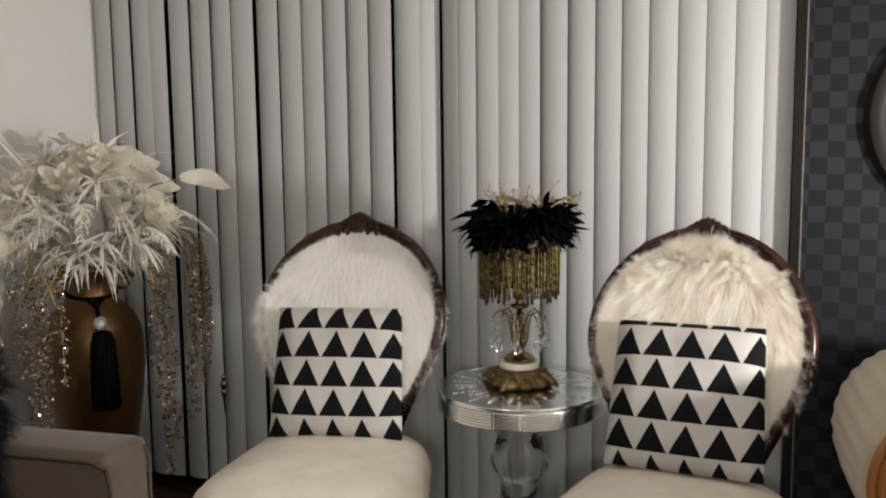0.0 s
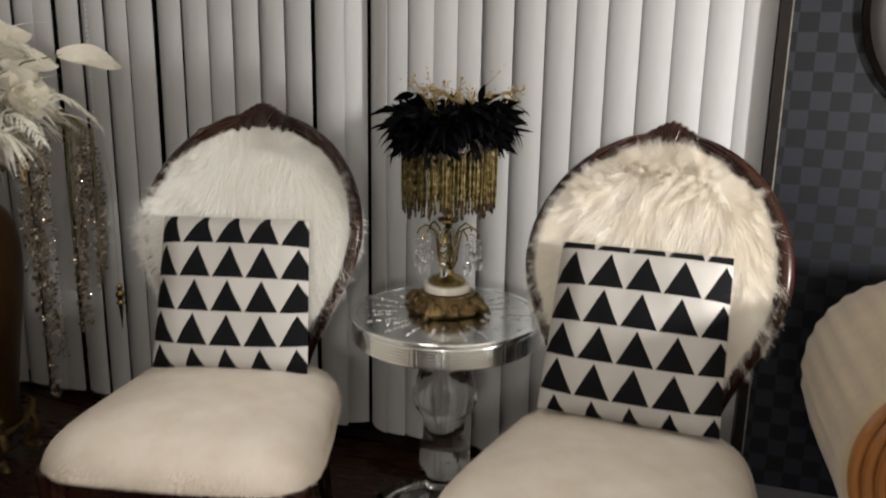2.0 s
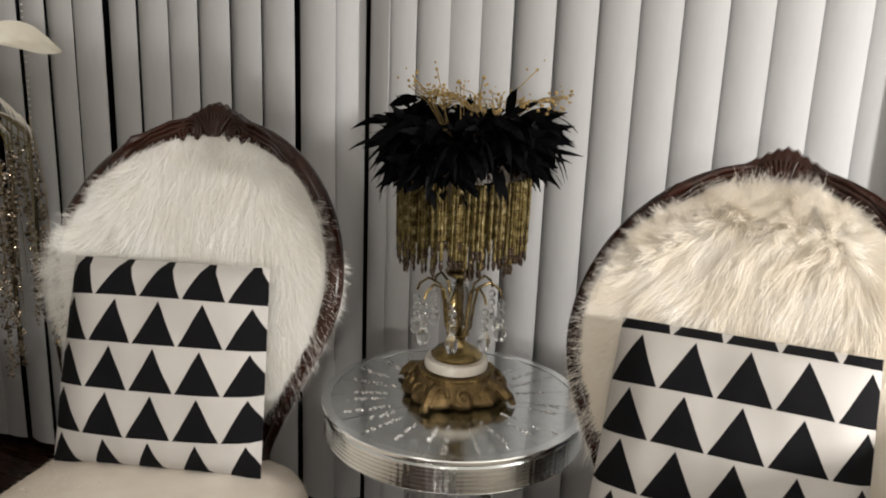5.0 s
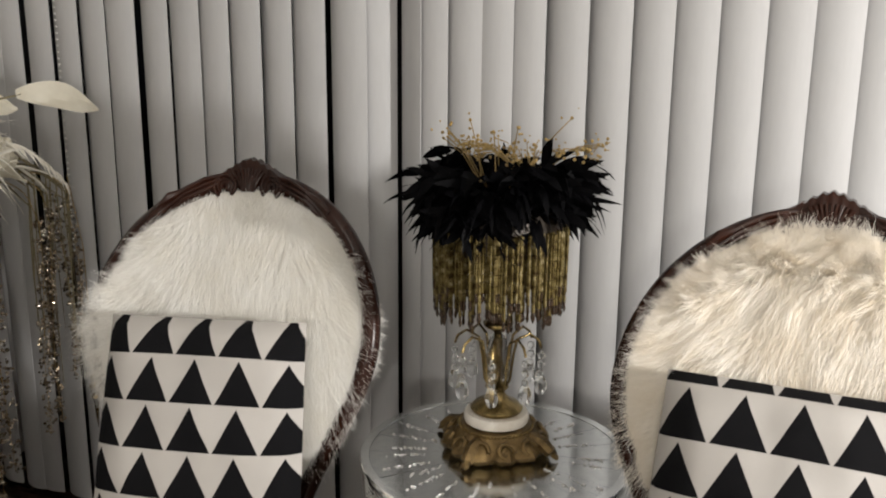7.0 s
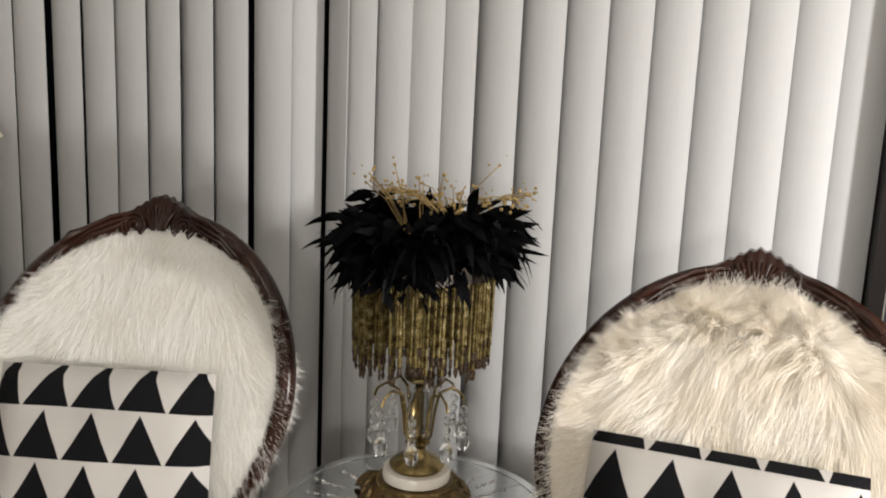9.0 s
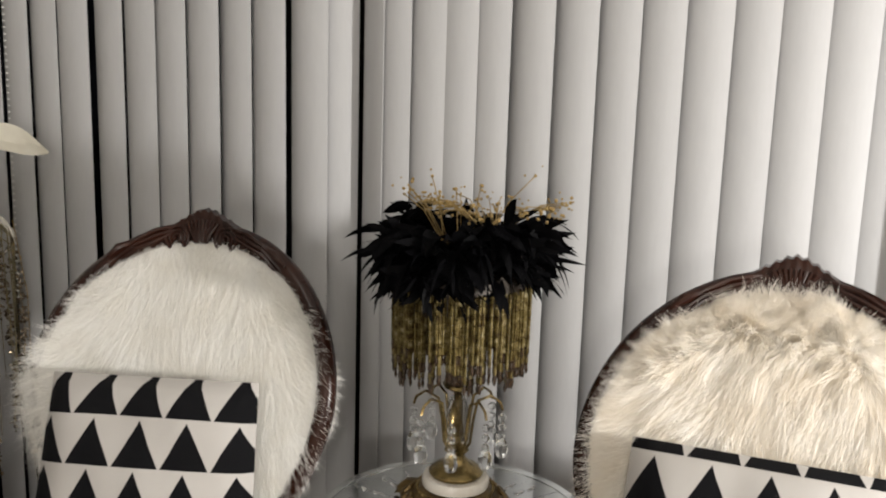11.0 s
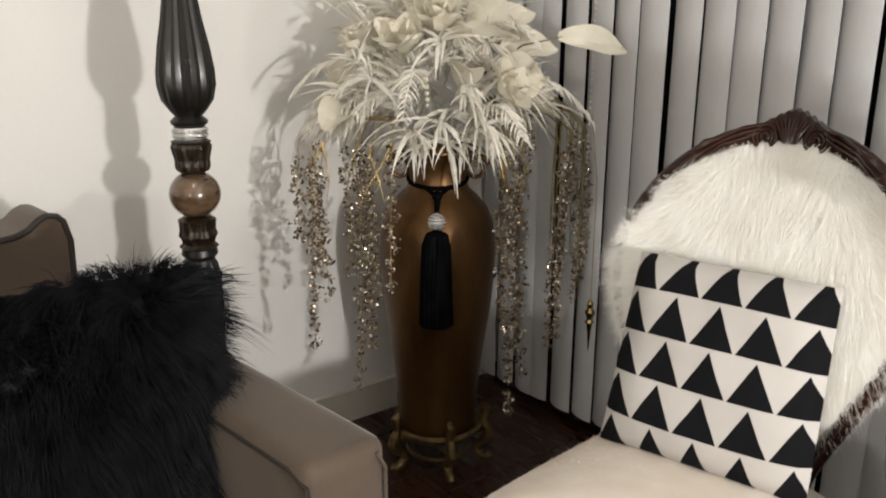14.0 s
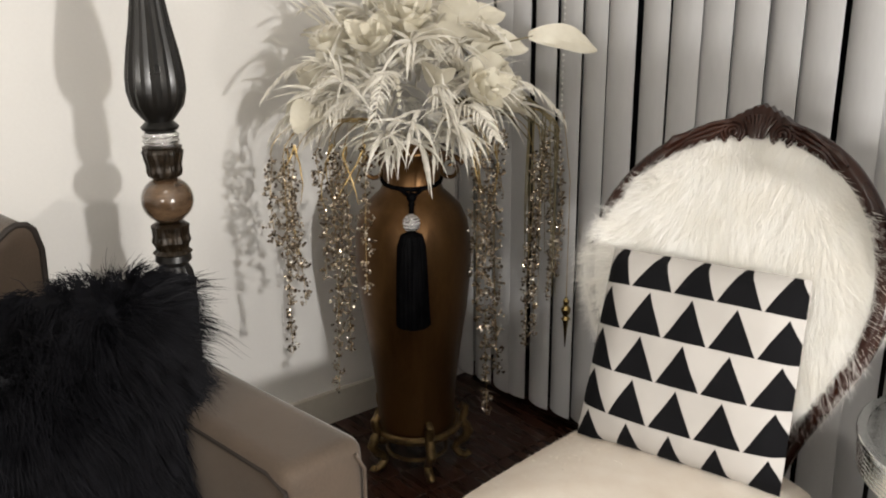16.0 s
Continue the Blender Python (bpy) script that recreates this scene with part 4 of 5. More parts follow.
def blade_geo(geo, root, head, droop, length, width, rng, n=10):
    """A fuzzy tapering frond with a nicked edge and some thickness."""
    p, d = Vector(root), Vector(head).normalized()
    side = d.cross(Vector((rng.uniform(-1, 1), rng.uniform(-1, 1), rng.uniform(-1, 1)))).normalized()
    verts, faces = [], []
    for k in range(n + 1):
        q = k / n
        w = 0.5 * width * (0.5 + 0.5 * math.sin(math.pi * min(1, 0.15 + q))) * (1 - 0.85 * q ** 2.5) * (1.0 if k % 2 else rng.uniform(0.62, 0.85))
        up = side.cross(d)
        verts += [p - side * w, p + up * w * 0.45, p + side * w, p - up * w * 0.45]
        d = (d + Vector(droop) / n).normalized()
        p = p + d * length / n
    for k in range(n):
        for j in range(4):
            a, b = k * 4 + j, k * 4 + (j + 1) % 4
            faces.append((a, b, b + 4, a + 4))
    faces += [(3, 2, 1, 0), (4 * n, 4 * n + 1, 4 * n + 2, 4 * n + 3)]
    return geo.add(verts, faces)


def spray(centre, out, count, low, high, length, droop):
    """A rosette of fronds round one heart."""
    s1 = out.orthogonal().normalized()
    s2 = out.cross(s1)
    geo = Geo()
    for k in range(count):
        b, tilt = brng.uniform(0, 2 * math.pi), brng.uniform(low, high)
        head = out * math.cos(tilt) + (s1 * math.cos(b) + s2 * math.sin(b)) * math.sin(tilt)
        blade_geo(geo, centre + head * 0.006, head, (0, 0, -droop * brng.uniform(0.4, 1.2)), length * brng.uniform(0.55, 1.15), brng.uniform(0.009, 0.0155), brng)
    part("feather_spray", geo, FEATHERWHITE, bouquet, "fuzzy ivory fronds")


def comb_plume(root, head, droop, length, barb):
    """An arched quill with a row of soft barbs hanging from it."""
    geo = Geo()
    p, d = Vector(root), Vector(head).normalized()
    across = d.cross(Vector((0, 0, 1))).normalized() * brng.choice((-1, 1))
    quill, n = [tuple(p)], 15
    for k in range(n):
        q = (k + 1) / n
        d = (d + Vector(droop) / n).normalized()
        p = p + d * length / n
        quill.append(tuple(p))
        for s in (-1, 1):
            e = d * 0.75 + across * s * 0.9 + Vector((brng.uniform(-0.15, 0.15), brng.uniform(-0.15, 0.15), 0.2))
            blade_geo(geo, p, e, tuple(d * 0.3 + Vector((0, 0, -1.1))), barb * (1.1 - 0.65 * q) * brng.uniform(0.75, 1.1), 0.0072, brng, 6)
    geo.tube(quill, [0.0032 * (1 - 0.7 * k / n) for k in range(n + 1)], 5)
    part("comb_plume", geo, FEATHERWHITE, bouquet, "arched ivory plume")


for i in range(14):
    root, out = dome(0.0, 1.45, 0.20)
    head = out + stray(0.8) + Vector((0, 0, 0.35))
    part("ostrich_plume", plume_geo(Geo(), root, head, (out.x * 0.6, out.y * 0.6, -2.0), brng.uniform(0.10, 0.18), 0.040, brng, 18, 1, 0.0027), FEATHERWHITE, bouquet, smooth=False)
for i in range(56):
    root, out = dome(-0.1, 1.4, 0.265)
    spray(root, (out + stray(0.3)).normalized(), 9, 0.2, 1.5, 0.125, 1.5)
for i in range(30):
    root, out = dome(0.05, 1.25, 0.235)
    comb_plume(root, out + stray(0.4) + Vector((0, 0, 0.5)), (out.x * 0.8, out.y * 0.8, -2.1), brng.uniform(0.15, 0.22), brng.uniform(0.055, 0.080))
for i in range(11):
    a = 2 * math.pi * i / 11 + 0.2
    out = Vector((math.cos(a), math.sin(a), 0.30)).normalized()
    spray(Vector((0.080 * math.cos(a), 0.080 * math.sin(a), 0.045)), out, 10, 0.1, 1.25, 0.125, 2.1)
# a fan of plumes over the sofa's side and a bright tuft beside the blind
for i in range(6):
    comb_plume(Vector((-0.07 + 0.03 * i, -0.17 + 0.015 * i, 0.13 + 0.025 * (i % 3))), Vector((-0.55 + 0.12 * i, -0.8, 0.75)) + stray(0.15), (-0.3, -0.5, -2.3), 0.19, 0.085)
for i in range(3):
    spray(Vector((0.17, 0.00 + 0.04 * i, 0.13 + 0.02 * i)), Vector((0.75, -0.15 + 0.2 * i, 0.35)).normalized(), 9, 0.1, 1.1, 0.14, 2.0)
# long fuzzy fronds that arch out of the crown
for i in range(34):
    root, out = dome(0.0, 1.2, 0.22)
    frond = blade_geo(Geo(), root, out + Vector((0, 0, 0.35)), (out.x * 0.8, out.y * 0.8, -1.5), brng.uniform(0.17, 0.26), brng.uniform(0.010, 0.016), brng, 18)
    part("arched_frond", frond, FEATHERWHITE, bouquet, "long fuzzy ivory frond")


def leaf_geo(geo, root, head, droop, length, width, rng, n=9, up=None):
    """A cupped silk leaf or petal."""
    p, d = Vector(root), Vector(head).normalized()
    side = d.cross(Vector(up or (rng.uniform(-0.4, 0.4), rng.uniform(-0.4, 0.4), 1))).normalized()
    verts, faces = [], []
    for k in range(n + 1):
        q = k / n
        w = width * math.sin(math.pi * (0.06 + 0.92 * q)) ** 0.8
        up = side.cross(d)
        for s in (-1, -0.5, 0, 0.5, 1):
            verts.append(p + side * w * 0.5 * s + up * w * 0.22 * (s * s) + up * 0.004 * math.sin(9 * q + 4 * s))
        d = (d + Vector(droop) / n).normalized()
        p = p + d * length / n
    for k in range(n):
        for i in range(4):
            a = k * 5 + i
            faces.append((a, a + 1, a + 6, a + 5))
    return geo.add(verts, faces)


# magnolias: cupped petals in two whorls, turned outwards
for i in range(11):
    a = 2 * math.pi * i / 11 * 2 + brng.uniform(-0.2, 0.2)
    el = (0.25, 0.7, 1.1)[i % 3] + brng.uniform(-0.15, 0.15)
    c = math.cos(el)
    centre = Vector((0.205 * c * math.cos(a), 0.205 * c * math.sin(a), 0.11 + 0.23 * math.sin(el)))
    out = (centre - Vector((0, 0, 0.06))).normalized()
    s1 = out.orthogonal().normalized()
    s2 = out.cross(s1)
    bloom = Geo()
    for k in range(9):
        b = 2 * math.pi * k / 4.5 + 0.35 * (k > 4)
        tilt = 0.45 if k < 4 else 1.05
        head = out * math.cos(tilt) + (s1 * math.cos(b) + s2 * math.sin(b)) * math.sin(tilt)
        leaf_geo(bloom, centre, head, tuple(out * 0.7 + stray(0.2)), brng.uniform(0.075, 0.090) + 0.02 * (k > 3), brng.uniform(0.062, 0.080), brng, 8, tuple(head.cross(out).cross(head)))
    part("silk_bloom", bloom, PETAL, bouquet, "ivory silk magnolia")
for i in range(20):
    root, out = dome(0.1, 1.5, 0.25)
    part("silk_leaf", leaf_geo(Geo(), root, out + stray(0.7), (0, 0, -0.8), brng.uniform(0.11, 0.17), brng.uniform(0.06, 0.10), brng), PETAL, bouquet)
for i in range(6):
    root, out = dome(0.5, 1.4, 0.26)
    pearls = Geo()
    for k in range(6):
        pearls.ball(0.0075 - 0.0005 * k, Matrix.Translation(root + out * 0.03 + Vector((0.003 * math.sin(k), 0.002 * k, -0.0145 * k))), 10, 8)
    part("pearl_string", pearls, PETAL, bouquet, "short string of ivory beads")
# the long leaf that reaches towards the blind
for root, head, length in (((0.085, 0.125, 0.255), (0.5, 0.62, 0.25), 0.14), ((0.100, 0.090, 0.215), (0.7, 0.45, 0.1), 0.13), ((0.05, 0.12, 0.30), (0.45, 0.7, 0.6), 0.12)):
    part("silk_leaf", leaf_geo(Geo(), root, head, (0, 0, -0.5), length, 0.085, brng, 9, (0.5, -0.6, 0.6)), PETAL, bouquet)
part("leaf_stem", Geo().tube([(0.06, 0.09, 0.20), (0.12, 0.165, 0.27), (0.178, 0.240, 0.290)], [0.003, 0.0025, 0.002], 6), OLIVE, bouquet, "thin olive stem")
part("silk_leaf", leaf_geo(Geo(), (0.172, 0.232, 0.290), (0.52, 0.78, 0.0), (0, 0, -0.40), 0.175, 0.070, brng, 12, (0.62, -0.60, 0.45)), PETAL, bouquet, "long pointed ivory leaf")
for i in range(7):
    a = math.pi * brng.uniform(1.15, 1.55)
    frond = blade_geo(Geo(), (0.11 * math.cos(a), 0.11 * math.sin(a), 0.24), (math.cos(a), math.sin(a), brng.uniform(0.8, 1.7)), (0, 0, -0.30), brng.uniform(0.34, 0.48), brng.uniform(0.006, 0.011), brng, 24)
    part("tall_frond", frond, FEATHERWHITE, bouquet, "tall pale frond")


def bead_strand(x, y, top, bottom, thick, rng):
    """A hanging branch of small glass beads on a gold wire, from the heart of the bouquet."""
    wire = []
    for k in range(25):
        q = k / 24
        if q < 0.4:
            t = q / 0.4
            out = 0.45 + 0.55 * math.sin(t * math.pi / 2)
            wire.append((x * out, y * out, 0.10 + (top - 0.10) * t * t + 0.018 * math.sin(t * math.pi)))
        else:
            t = (q - 0.4) / 0.6
            wire.append((x + 0.007 * math.sin(5 * t + 40 * x), y + 0.007 * math.sin(4 * t + 30 * y), top + (bottom - top) * t))
    branch = part("bead_branch", Geo().tube(wire, [0.0012 - 0.0005 * k / 24 for k in range(25)], 5), STEM, bouquet, "gold wire branch")
    geo = Geo()
    knots = int((top - bottom) / 0.0125)
    for k in range(knots):
        t = (k + rng.random()) / knots
        z = top + (bottom - top) * t
        cx, cy = x + 0.007 * math.sin(5 * t + 40 * x), y + 0.007 * math.sin(4 * t + 30 * y)
        reach = (0.017 if t < 0.75 else 0.011) * thick
        for _ in range(2 if t > 0.8 else 3):
            a, r = rng.uniform(0, 2 * math.pi), reach * rng.uniform(0.35, 1.0)
            bx, by, bz = cx + r * math.cos(a), cy + r * math.sin(a), z - rng.uniform(0.0, 0.012)
            geo.add([(cx, cy, z + 0.002), (cx + 0.0007, cy, z + 0.002), (bx, by, bz)], [(0, 1, 2)])
            for _ in range(3):
                m = at(bx + rng.gauss(0, 0.0034), by + rng.gauss(0, 0.0034), bz + rng.gauss(0, 0.0034), rng.uniform(0, 90), rng.uniform(0, 90))
                geo.drop(rng.uniform(0.0028, 0.0050), m)
    part("beadwork", geo, GLITTER, branch, "champagne glass beads", False, kind="stuff")


for x, y, top, bottom, thick in ((-0.023, -0.346, 0.03, -0.44, 1.0), (-0.071, -0.291, -0.01, -0.34, 1.0), (-0.070, -0.352, 0.03, -0.18, 0.9), (-0.043, -0.316, 0.06, -0.26, 0.9),
                                 (0.005, -0.240, 0.05, -0.56, 1.15), (0.037, -0.222, 0.03, -0.45, 1.0), (0.070, -0.190, 0.06, -0.29, 1.0), (-0.050, -0.235, 0.04, -0.27, 1.0), (-0.010, -0.215, 0.06, -0.36, 0.9),
                                 (0.222, 0.026, 0.06, -0.39, 1.1), (0.240, 0.070, 0.09, -0.52, 1.2), (0.231, 0.048, 0.03, -0.63, 1.1),
                                 (0.187, 0.235, 0.02, -0.50, 0.9), (0.168, 0.284, 0.04, -0.49, 0.7), (0.135, 0.392, 0.03, -0.36, 0.6), (0.120, 0.372, 0.05, -0.42, 0.6)):
    bead_strand(x, y, top, bottom, thick, brng)
# thin olive stems that arch over towards the blind and hang
for i in range(16):
    x, y = 0.175 - 0.0035 * i + brng.uniform(-0.012, 0.012), 0.23 + 0.0115 * i + brng.uniform(-0.012, 0.012)
    top, bottom = brng.uniform(0.05, 0.13), brng.uniform(-0.42, -0.22)
    pts = [(x * t, y * t, 0.08 + (top - 0.08) * t + 0.05 * math.sin(t * math.pi)) for t in (0.3, 0.6, 0.85)]
    pts += [(x + 0.006 * math.sin(3 * t + i), y + 0.006 * math.cos(4 * t + i), top - 0.01 + (bottom - top) * t) for t in (0.05, 0.2, 0.45, 0.7, 1.0)]
    part("grass_stem", Geo().tube(pts, [0.0022, 0.0022, 0.002, 0.0019, 0.0018, 0.0016, 0.0013, 0.0008], 5), OLIVE, bouquet, "dry olive stem")
for x, y in ((0.005, -0.240), (0.037, -0.222), (0.070, -0.190), (-0.043, -0.316), (0.222, 0.026), (0.240, 0.070)):
    for _ in range(2):
        p = Vector((x * 0.96, y * 0.96, 0.060))
        pts, d = [p], Vector((x * 1.5, y * 1.5, -0.5))
        for k in range(6):
            d = d + Vector((brng.uniform(-0.6, 0.6), brng.uniform(-0.6, 0.6), -0.45))
            p = p + d.normalized() * 0.024
            pts.append(p)
        part("gold_twig", Geo().tube(pts, [0.0026, 0.0025, 0.0022, 0.0019, 0.0015, 0.0011, 0.0007], 5), STEM, bouquet, "gilded bare twig")
hang = thing("hanging_pendant", at(-1.345, 2.495, 0.335), "thin gold finial pendant hanging beside blind", "ornament")
part("finial", Geo().lathe([(0.001, 0.0), (0.005, 0.05), (0.008, 0.075), (0.013, 0.080), (0.007, 0.088), (0.012, 0.100), (0.014, 0.108), (0.007, 0.118), (0.009, 0.13), (0.003, 0.14)], 14), BRASS, hang)
part("thread", Geo().tube([(0, 0, 0.14), (0, 0, 0.45), (-0.01, -0.02, 0.62)], 0.001, 4), STEM, hang)


# ---------------------------------------------------------------- sofa, post and black cushion
sofa = thing("sofa", at(-0.800, 1.445, 0, 7), "taupe velvet sofa with box arms and dark piping", "sofa")
# local x runs out from the wall, the arm stands at y 0
part("arm", Geo().box(1.02, 0.135, 0.52, at(-0.515, 0, 0.386), 0.028, 4), VELVET, sofa, "box arm in taupe velvet")
seam = [(-1.0, -0.066, 0.628), (-0.05, -0.066, 0.628), (-0.012, -0.066, 0.615), (-0.006, -0.066, 0.58), (-0.004, -0.066, 0.16)]
part("piping", Geo().tube(seam, 0.0035, 6), PIPING, sofa, "dark piping")
part("front_piping", Geo().tube([(-0.004, 0.060, 0.16), (-0.004, 0.060, 0.60), (-0.004, 0.045, 0.628)], 0.003, 6), VELVET, sofa)
part("base", Geo().box(0.98, 1.75, 0.24, at(-0.53, -0.93, 0.22), 0.02, 3), VELVET, sofa)
part("seat_cushion", Geo().box(0.72, 0.80, 0.15, at(-0.40, -0.475, 0.405), 0.04, 4), VELVET, sofa)
part("seat_cushion", Geo().box(0.72, 0.80, 0.15, at(-0.40, -1.285, 0.405), 0.04, 4), VELVET, sofa)
backg = Geo().box(0.20, 1.72, 0.42, at(-0.92, -0.95, 0.55), 0.05, 4)
part("back", backg, VELVET, sofa, "upholstered back")
wing = [(-0.80, -0.075, 0.50), (-0.80, -0.062, 0.70), (-0.80, -0.060, 0.80), (-0.80, -0.068, 0.838), (-0.80, -0.080, 0.850), (-0.80, -0.098, 0.853), (-0.80, -0.115, 0.846), (-0.80, -0.132, 0.832), (-0.80, -0.155, 0.836), (-0.80, -0.20, 0.832), (-0.80, -0.6, 0.830)]
wing = [(x, y + 0.026 - 0.03 * max(0, z - 0.80), z - 0.018 - 0.012 * (y < -0.14)) for x, y, z in wing]
part("back_piping", Geo().tube(wing, 0.006, 8), PIPING, sofa, "dark edge roll")
scroll = Geo()
outline = [(p[1], p[2]) for p in wing]
poly = outline + [(-0.6, 0.50)]
n = len(poly)
verts = [(-0.800, y, z) for y, z in poly] + [(-0.93, y, z) for y, z in poly]
faces = [tuple(range(n)), tuple(reversed(range(n, 2 * n)))] + [(i, n + i, n + (i + 1) % n, (i + 1) % n) for i in range(n)]
part("back_panel", scroll.add(verts, faces), VELVET, sofa, "pleated taupe back panel")
for x, y in ((-0.06, 0.0), (-0.06, -1.75), (-0.95, 0.0), (-0.95, -1.75)):
    part("foot", Geo().lathe([(0.018, 0), (0.026, 0.02), (0.03, 0.128)], 16, at(x, y, 0)), BLACKWOOD, sofa)

POST = (-1.545, 1.545)
post = thing("candle_stand", at(*POST, 0), "tall black turned stand with brown stone ball", "stand")
part("foot", Geo().lathe([(0.15, 0), (0.155, 0.02), (0.13, 0.04), (0.06, 0.06), (0.045, 0.09)], 40), BLACKWOOD, post)
flute = lambda a, k: 1 + (0.045 * math.cos(18 * a) if 1 < k < 8 else 0)
part("lower_column", Geo().lathe([(0.045, 0.09), (0.036, 0.14), (0.036, 0.20), (0.036, 0.36), (0.037, 0.50), (0.038, 0.62), (0.038, 0.67), (0.034, 0.70), (0.028, 0.715), (0.036, 0.725), (0.034, 0.737)], 54, None, flute), BLACKWOOD, post, "fluted black column")


def leafy(profile, lobes):
    """A turned cup with upright carved leaves: ribs, veins and a curled lip."""
    fine = []
    for (r0, z0), (r1, z1) in zip(profile, profile[1:]):
        fine += [(r0 + (r1 - r0) * k / 4, z0 + (z1 - z0) * k / 4) for k in range(4)]
    fine.append(profile[-1])
    n = len(fine)

    def wave(a, k):
        q = k / (n - 1)
        inside = max(0.0, math.sin(math.pi * min(1, max(0, (q - 0.08) / 0.84)))) ** 0.5
        rib = abs(math.cos(lobes * a / 2))
        vein = math.cos(lobes * 3 * a + 5 * q * (1 if math.sin(lobes * a) > 0 else -1))
        return 1 + inside * (0.15 * rib - 0.09 + 0.035 * vein)

    return Geo().lathe(fine, 120, None, wave)


part("lower_leaf_cup", leafy([(0.034, 0.737), (0.038, 0.741), (0.030, 0.748), (0.032, 0.756), (0.036, 0.764), (0.033, 0.776), (0.034, 0.788), (0.036, 0.797), (0.027, 0.803)], 6), BRONZED, post, "carved leaf cup")
part("stone_ball", Geo().ball(0.050, at(0, 0, 0.848), 32, 20, 0.95), ONYX, post, "polished brown stone ball")
part("upper_leaf_cup", leafy([(0.026, 0.893), (0.031, 0.897), (0.033, 0.906), (0.032, 0.918), (0.035, 0.932), (0.037, 0.944), (0.034, 0.950), (0.037, 0.954), (0.030, 0.957)], 6), BRONZED, post, "carved leaf cup")
part("collar", Geo().lathe([(0.030, 0.957), (0.032, 0.960), (0.031, 0.982), (0.028, 0.984)], 40), SILVER, post, "silver collar")
stones = Geo()
for j in range(2):
    for i in range(34):
        a = 2 * math.pi * i / 34
        stones.drop(0.0032, at(0.0325 * math.cos(a), 0.0325 * math.sin(a), 0.966 + 0.009 * j))
part("rhinestone_band", stones, SILVER, post, "rows of rhinestones", False)
part("ring", Geo().lathe([(0.028, 0.984), (0.034, 0.987), (0.036, 0.993), (0.030, 0.999), (0.026, 1.003)], 40), BLACKWOOD, post)
flute2 = lambda a, k: 1 + (0.035 * math.cos(18 * a) if 1 < k else 0)
part("upper_column", Geo().lathe([(0.026, 1.003), (0.034, 1.012), (0.048, 1.034), (0.054, 1.062), (0.0535, 1.09), (0.047, 1.135), (0.038, 1.18), (0.031, 1.225), (0.027, 1.26), (0.025, 1.29)], 72, None, flute2), BLACKWOOD, post, "fluted black baluster")
part("upper_turning", Geo().lathe([(0.025, 1.29), (0.036, 1.295), (0.037, 1.303), (0.030, 1.309), (0.030, 1.315), (0.039, 1.322), (0.040, 1.345), (0.030, 1.352), (0.030, 1.36), (0.026, 1.366)], 40), BLACKWOOD, post)
part("upper_stone_ball", Geo().ball(0.045, at(0, 0, 1.405), 32, 20, 0.95), ONYX, post, "polished brown stone ball")
part("candle_cup", Geo().lathe([(0.026, 1.444), (0.034, 1.452), (0.032, 1.47), (0.06, 1.50), (0.062, 1.51), (0.03, 1.512)], 40), BRONZED, post)

fur_cushion = thing("fur_cushion", at(-1.080, 1.196, 0.668, 103, -8, 5), "shaggy black fur cushion on the taupe sofa", "cushion")
geo, _ = pillow(0.36, 0.36, 0.14, n=18)
cover = part("cover", geo, FURBLACK, fur_cushion)
rng = np.random.default_rng(17)
count = 1500
u, v = rng.uniform(-1, 1, count), rng.uniform(-1, 1, count)
sgn = np.where(rng.random(count) < 0.8, -1.0, 1.0)
puff = ((1 - np.abs(u) ** 4) * (1 - np.abs(v) ** 4)) ** 0.55
roots = np.stack([u * 0.182, sgn * 0.07 * puff, v * 0.182], 1)
heads = np.stack([u * np.abs(u) ** 2 * 1.2, sgn * 0.5, v * np.abs(v) ** 2 * 0.9 - 0.30], 1) + swirl(roots, 22, 5) * 0.6
heads /= np.linalg.norm(heads, axis=1)[:, None]
part("fur", locks(roots, heads, rng.uniform(0.035, 0.085, count), 24, 0.007, 0.0011, rng, 0.55, 0.16, 0.7), FURBLACK, cover, "long shaggy black fur", kind="stuff")


# ---------------------------------------------------------------- armchair by the checked wall
armchair = thing("armchair", at(0.672, 1.66, 0), "cream armchair with rolled arm and ringed wooden scroll", "chair")
along = Matrix(((1, 0, 0, 0), (0, 0, 1, 0), (0, -1, 0, 0.625), (0, 0, 0, 1)))
slope = Matrix(((1, 0, 0, 0), (0, 1, 0, 0), (0, -0.075, 1, 0.034), (0, 0, 0, 1)))
along = slope @ along
pleat = lambda a, k: 1 + 0.012 * math.cos(30 * a) * (1 if 1 < k < 8 else 0)
part("rolled_arm", Geo().lathe([(0.158, 0.0), (0.165, 0.006), (0.168, 0.03), (0.170, 0.12), (0.176, 0.24), (0.180, 0.36), (0.180, 0.46), (0.172, 0.52), (0.15, 0.55), (0.05, 0.56)], 120, along, pleat), ARMCLOTH, armchair, "pleated champagne fabric arm")
for r in (0.151, 0.135, 0.119, 0.103):
    part("scroll_ring", Geo().tube([(r * math.cos(k * math.pi / 32), -0.004 - (0.15 - r) * 0.12, 0.659 + r * math.sin(k * math.pi / 32)) for k in range(64)], 0.0085, 8, closed=True), ORANGEWOOD, armchair, "varnished teak ring")
part("scroll_dish", Geo().lathe([(0.094, -0.001), (0.096, -0.016), (0.090, -0.022), (0.082, -0.016), (0.05, -0.007), (0.01, -0.004)], 48, along), DISH, armchair, "satin gold dish")
part("boss", Geo().ball(0.038, along @ at(0, 0, -0.026), 24, 14), DISH, armchair, "round polished boss")
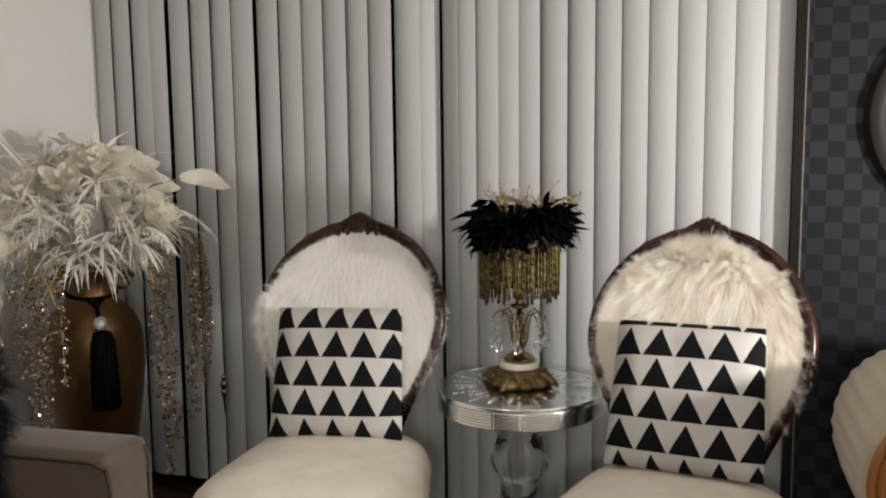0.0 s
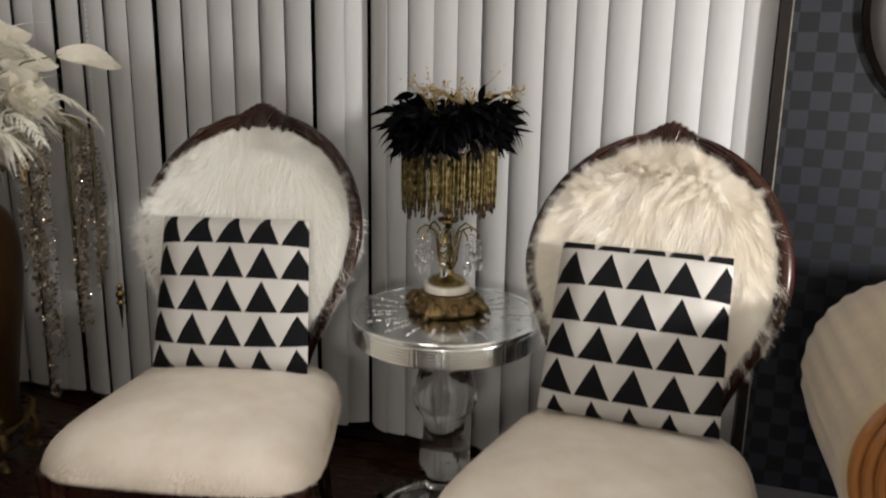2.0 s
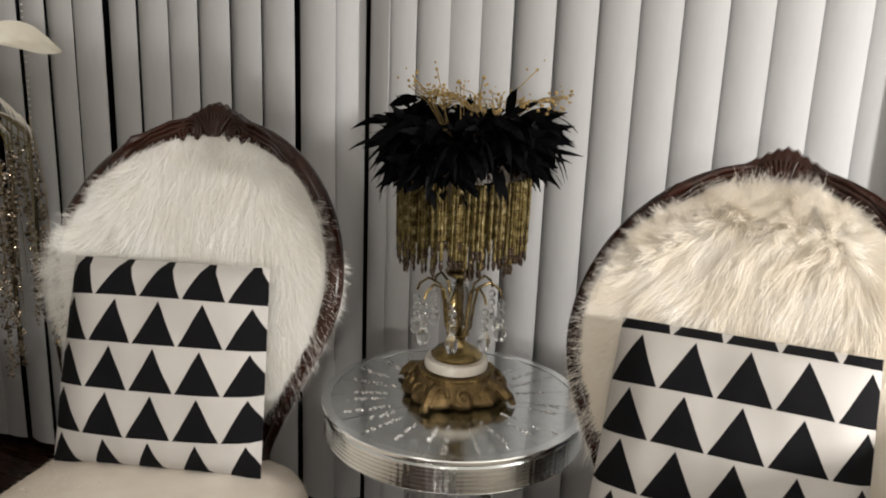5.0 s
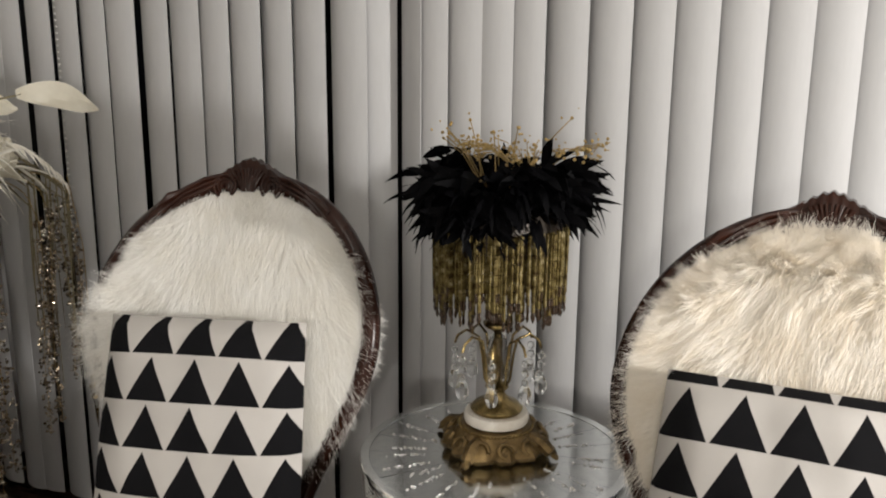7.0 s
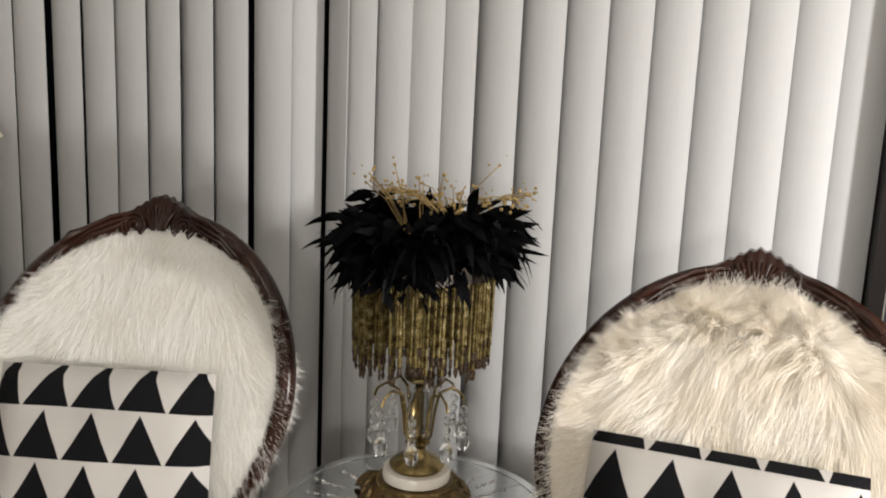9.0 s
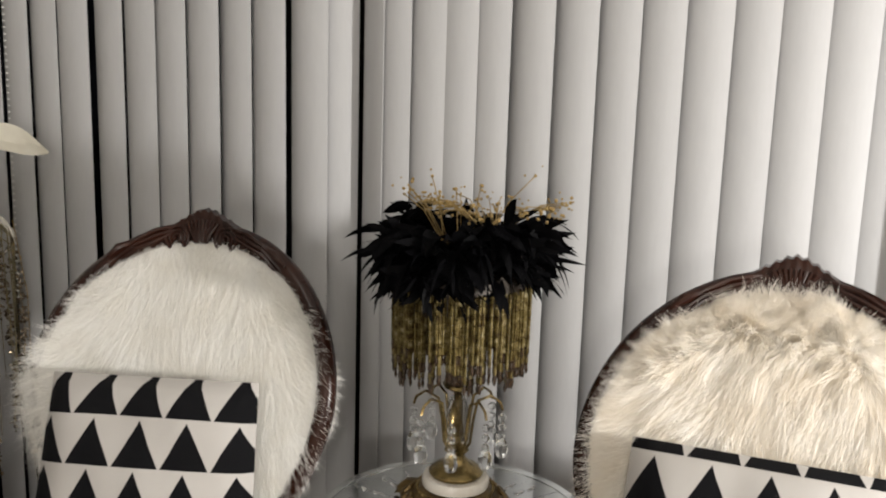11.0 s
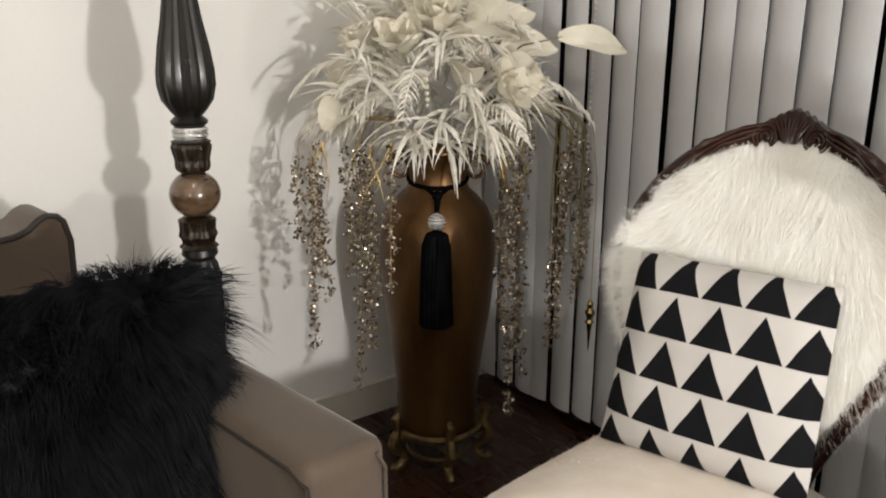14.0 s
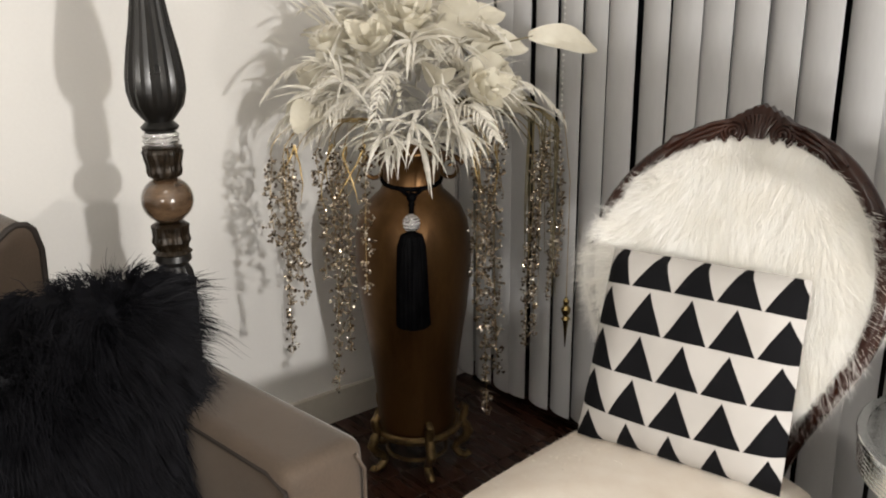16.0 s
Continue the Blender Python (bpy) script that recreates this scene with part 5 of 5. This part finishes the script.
part("front_post", Geo().box(0.11, 0.05, 0.42, at(0.02, 0.018, 0.265), 0.012, 2), ORANGEWOOD, armchair, "varnished teak front post")
part("side_panel", Geo().box(0.07, 0.46, 0.40, at(0.03, 0.28, 0.27), 0.02, 3), ARMCLOTH, armchair)
part("seat", Geo().box(0.50, 0.52, 0.20, at(0.32, 0.27, 0.32), 0.05, 4), ARMCLOTH, armchair)
part("back", Geo().box(0.62, 0.12, 0.60, at(0.32, 0.58, 0.52), 0.05, 4), ARMCLOTH, armchair)
for x, y in ((0.03, 0.04), (0.03, 0.50), (0.58, 0.04), (0.58, 0.56)):
    part("foot", Geo().lathe([(0.02, 0), (0.028, 0.02), (0.03, 0.075)], 16, at(x, y, 0)), ORANGEWOOD, armchair)

plaque = thing("wall_plaque", at(0.845, NORTH - 0.004, 1.285), "round striped gold and brown plaque with dark rim", "wall decor")
out = Matrix(((1, 0, 0, 0), (0, 0, -1, 0), (0, 1, 0, 0), (0, 0, 0, 1)))
part("backing", Geo().lathe([(0.268, 0.0), (0.270, 0.010), (0.02, 0.012)], 72, out), STRIPEBROWN, plaque)
rim = Geo().lathe([(0.222, 0.012), (0.224, 0.024), (0.240, 0.032), (0.262, 0.030), (0.274, 0.018), (0.275, 0.0)], 96, out)
rim.f = rim.f[:-2]
part("rim", rim, DARKFRAME, plaque, "wide dark rim")
for i in range(7):
    z = -0.225 + 0.075 * i
    w = 2 * math.sqrt(max(0.002, 0.221 ** 2 - z * z))
    part("stripe", Geo().box(w, 0.010, 0.034, at(0, -0.017, 0) @ pose(0, 0, 0, 0, 10, 0) @ at(0, 0, z), 0.003, 1), STRIPEGOLD, plaque, "gold stripe", False)

# planks of the floor that show, last
plank = mesh_of("plank", Geo().box(0.118, 1.196, 0.006, None, 0.0012, 1), FLOORWOOD, False)
for i in range(21):
    for k in range(4):
        x = WEST + 0.075 + 0.12 * i
        y = -1.6 + 1.2 * k + 0.4 * (i % 3)
        if y + 0.6 < 2.64:
            part("plank", plank, FLOORWOOD, floor, m=at(x, y, -0.0030))
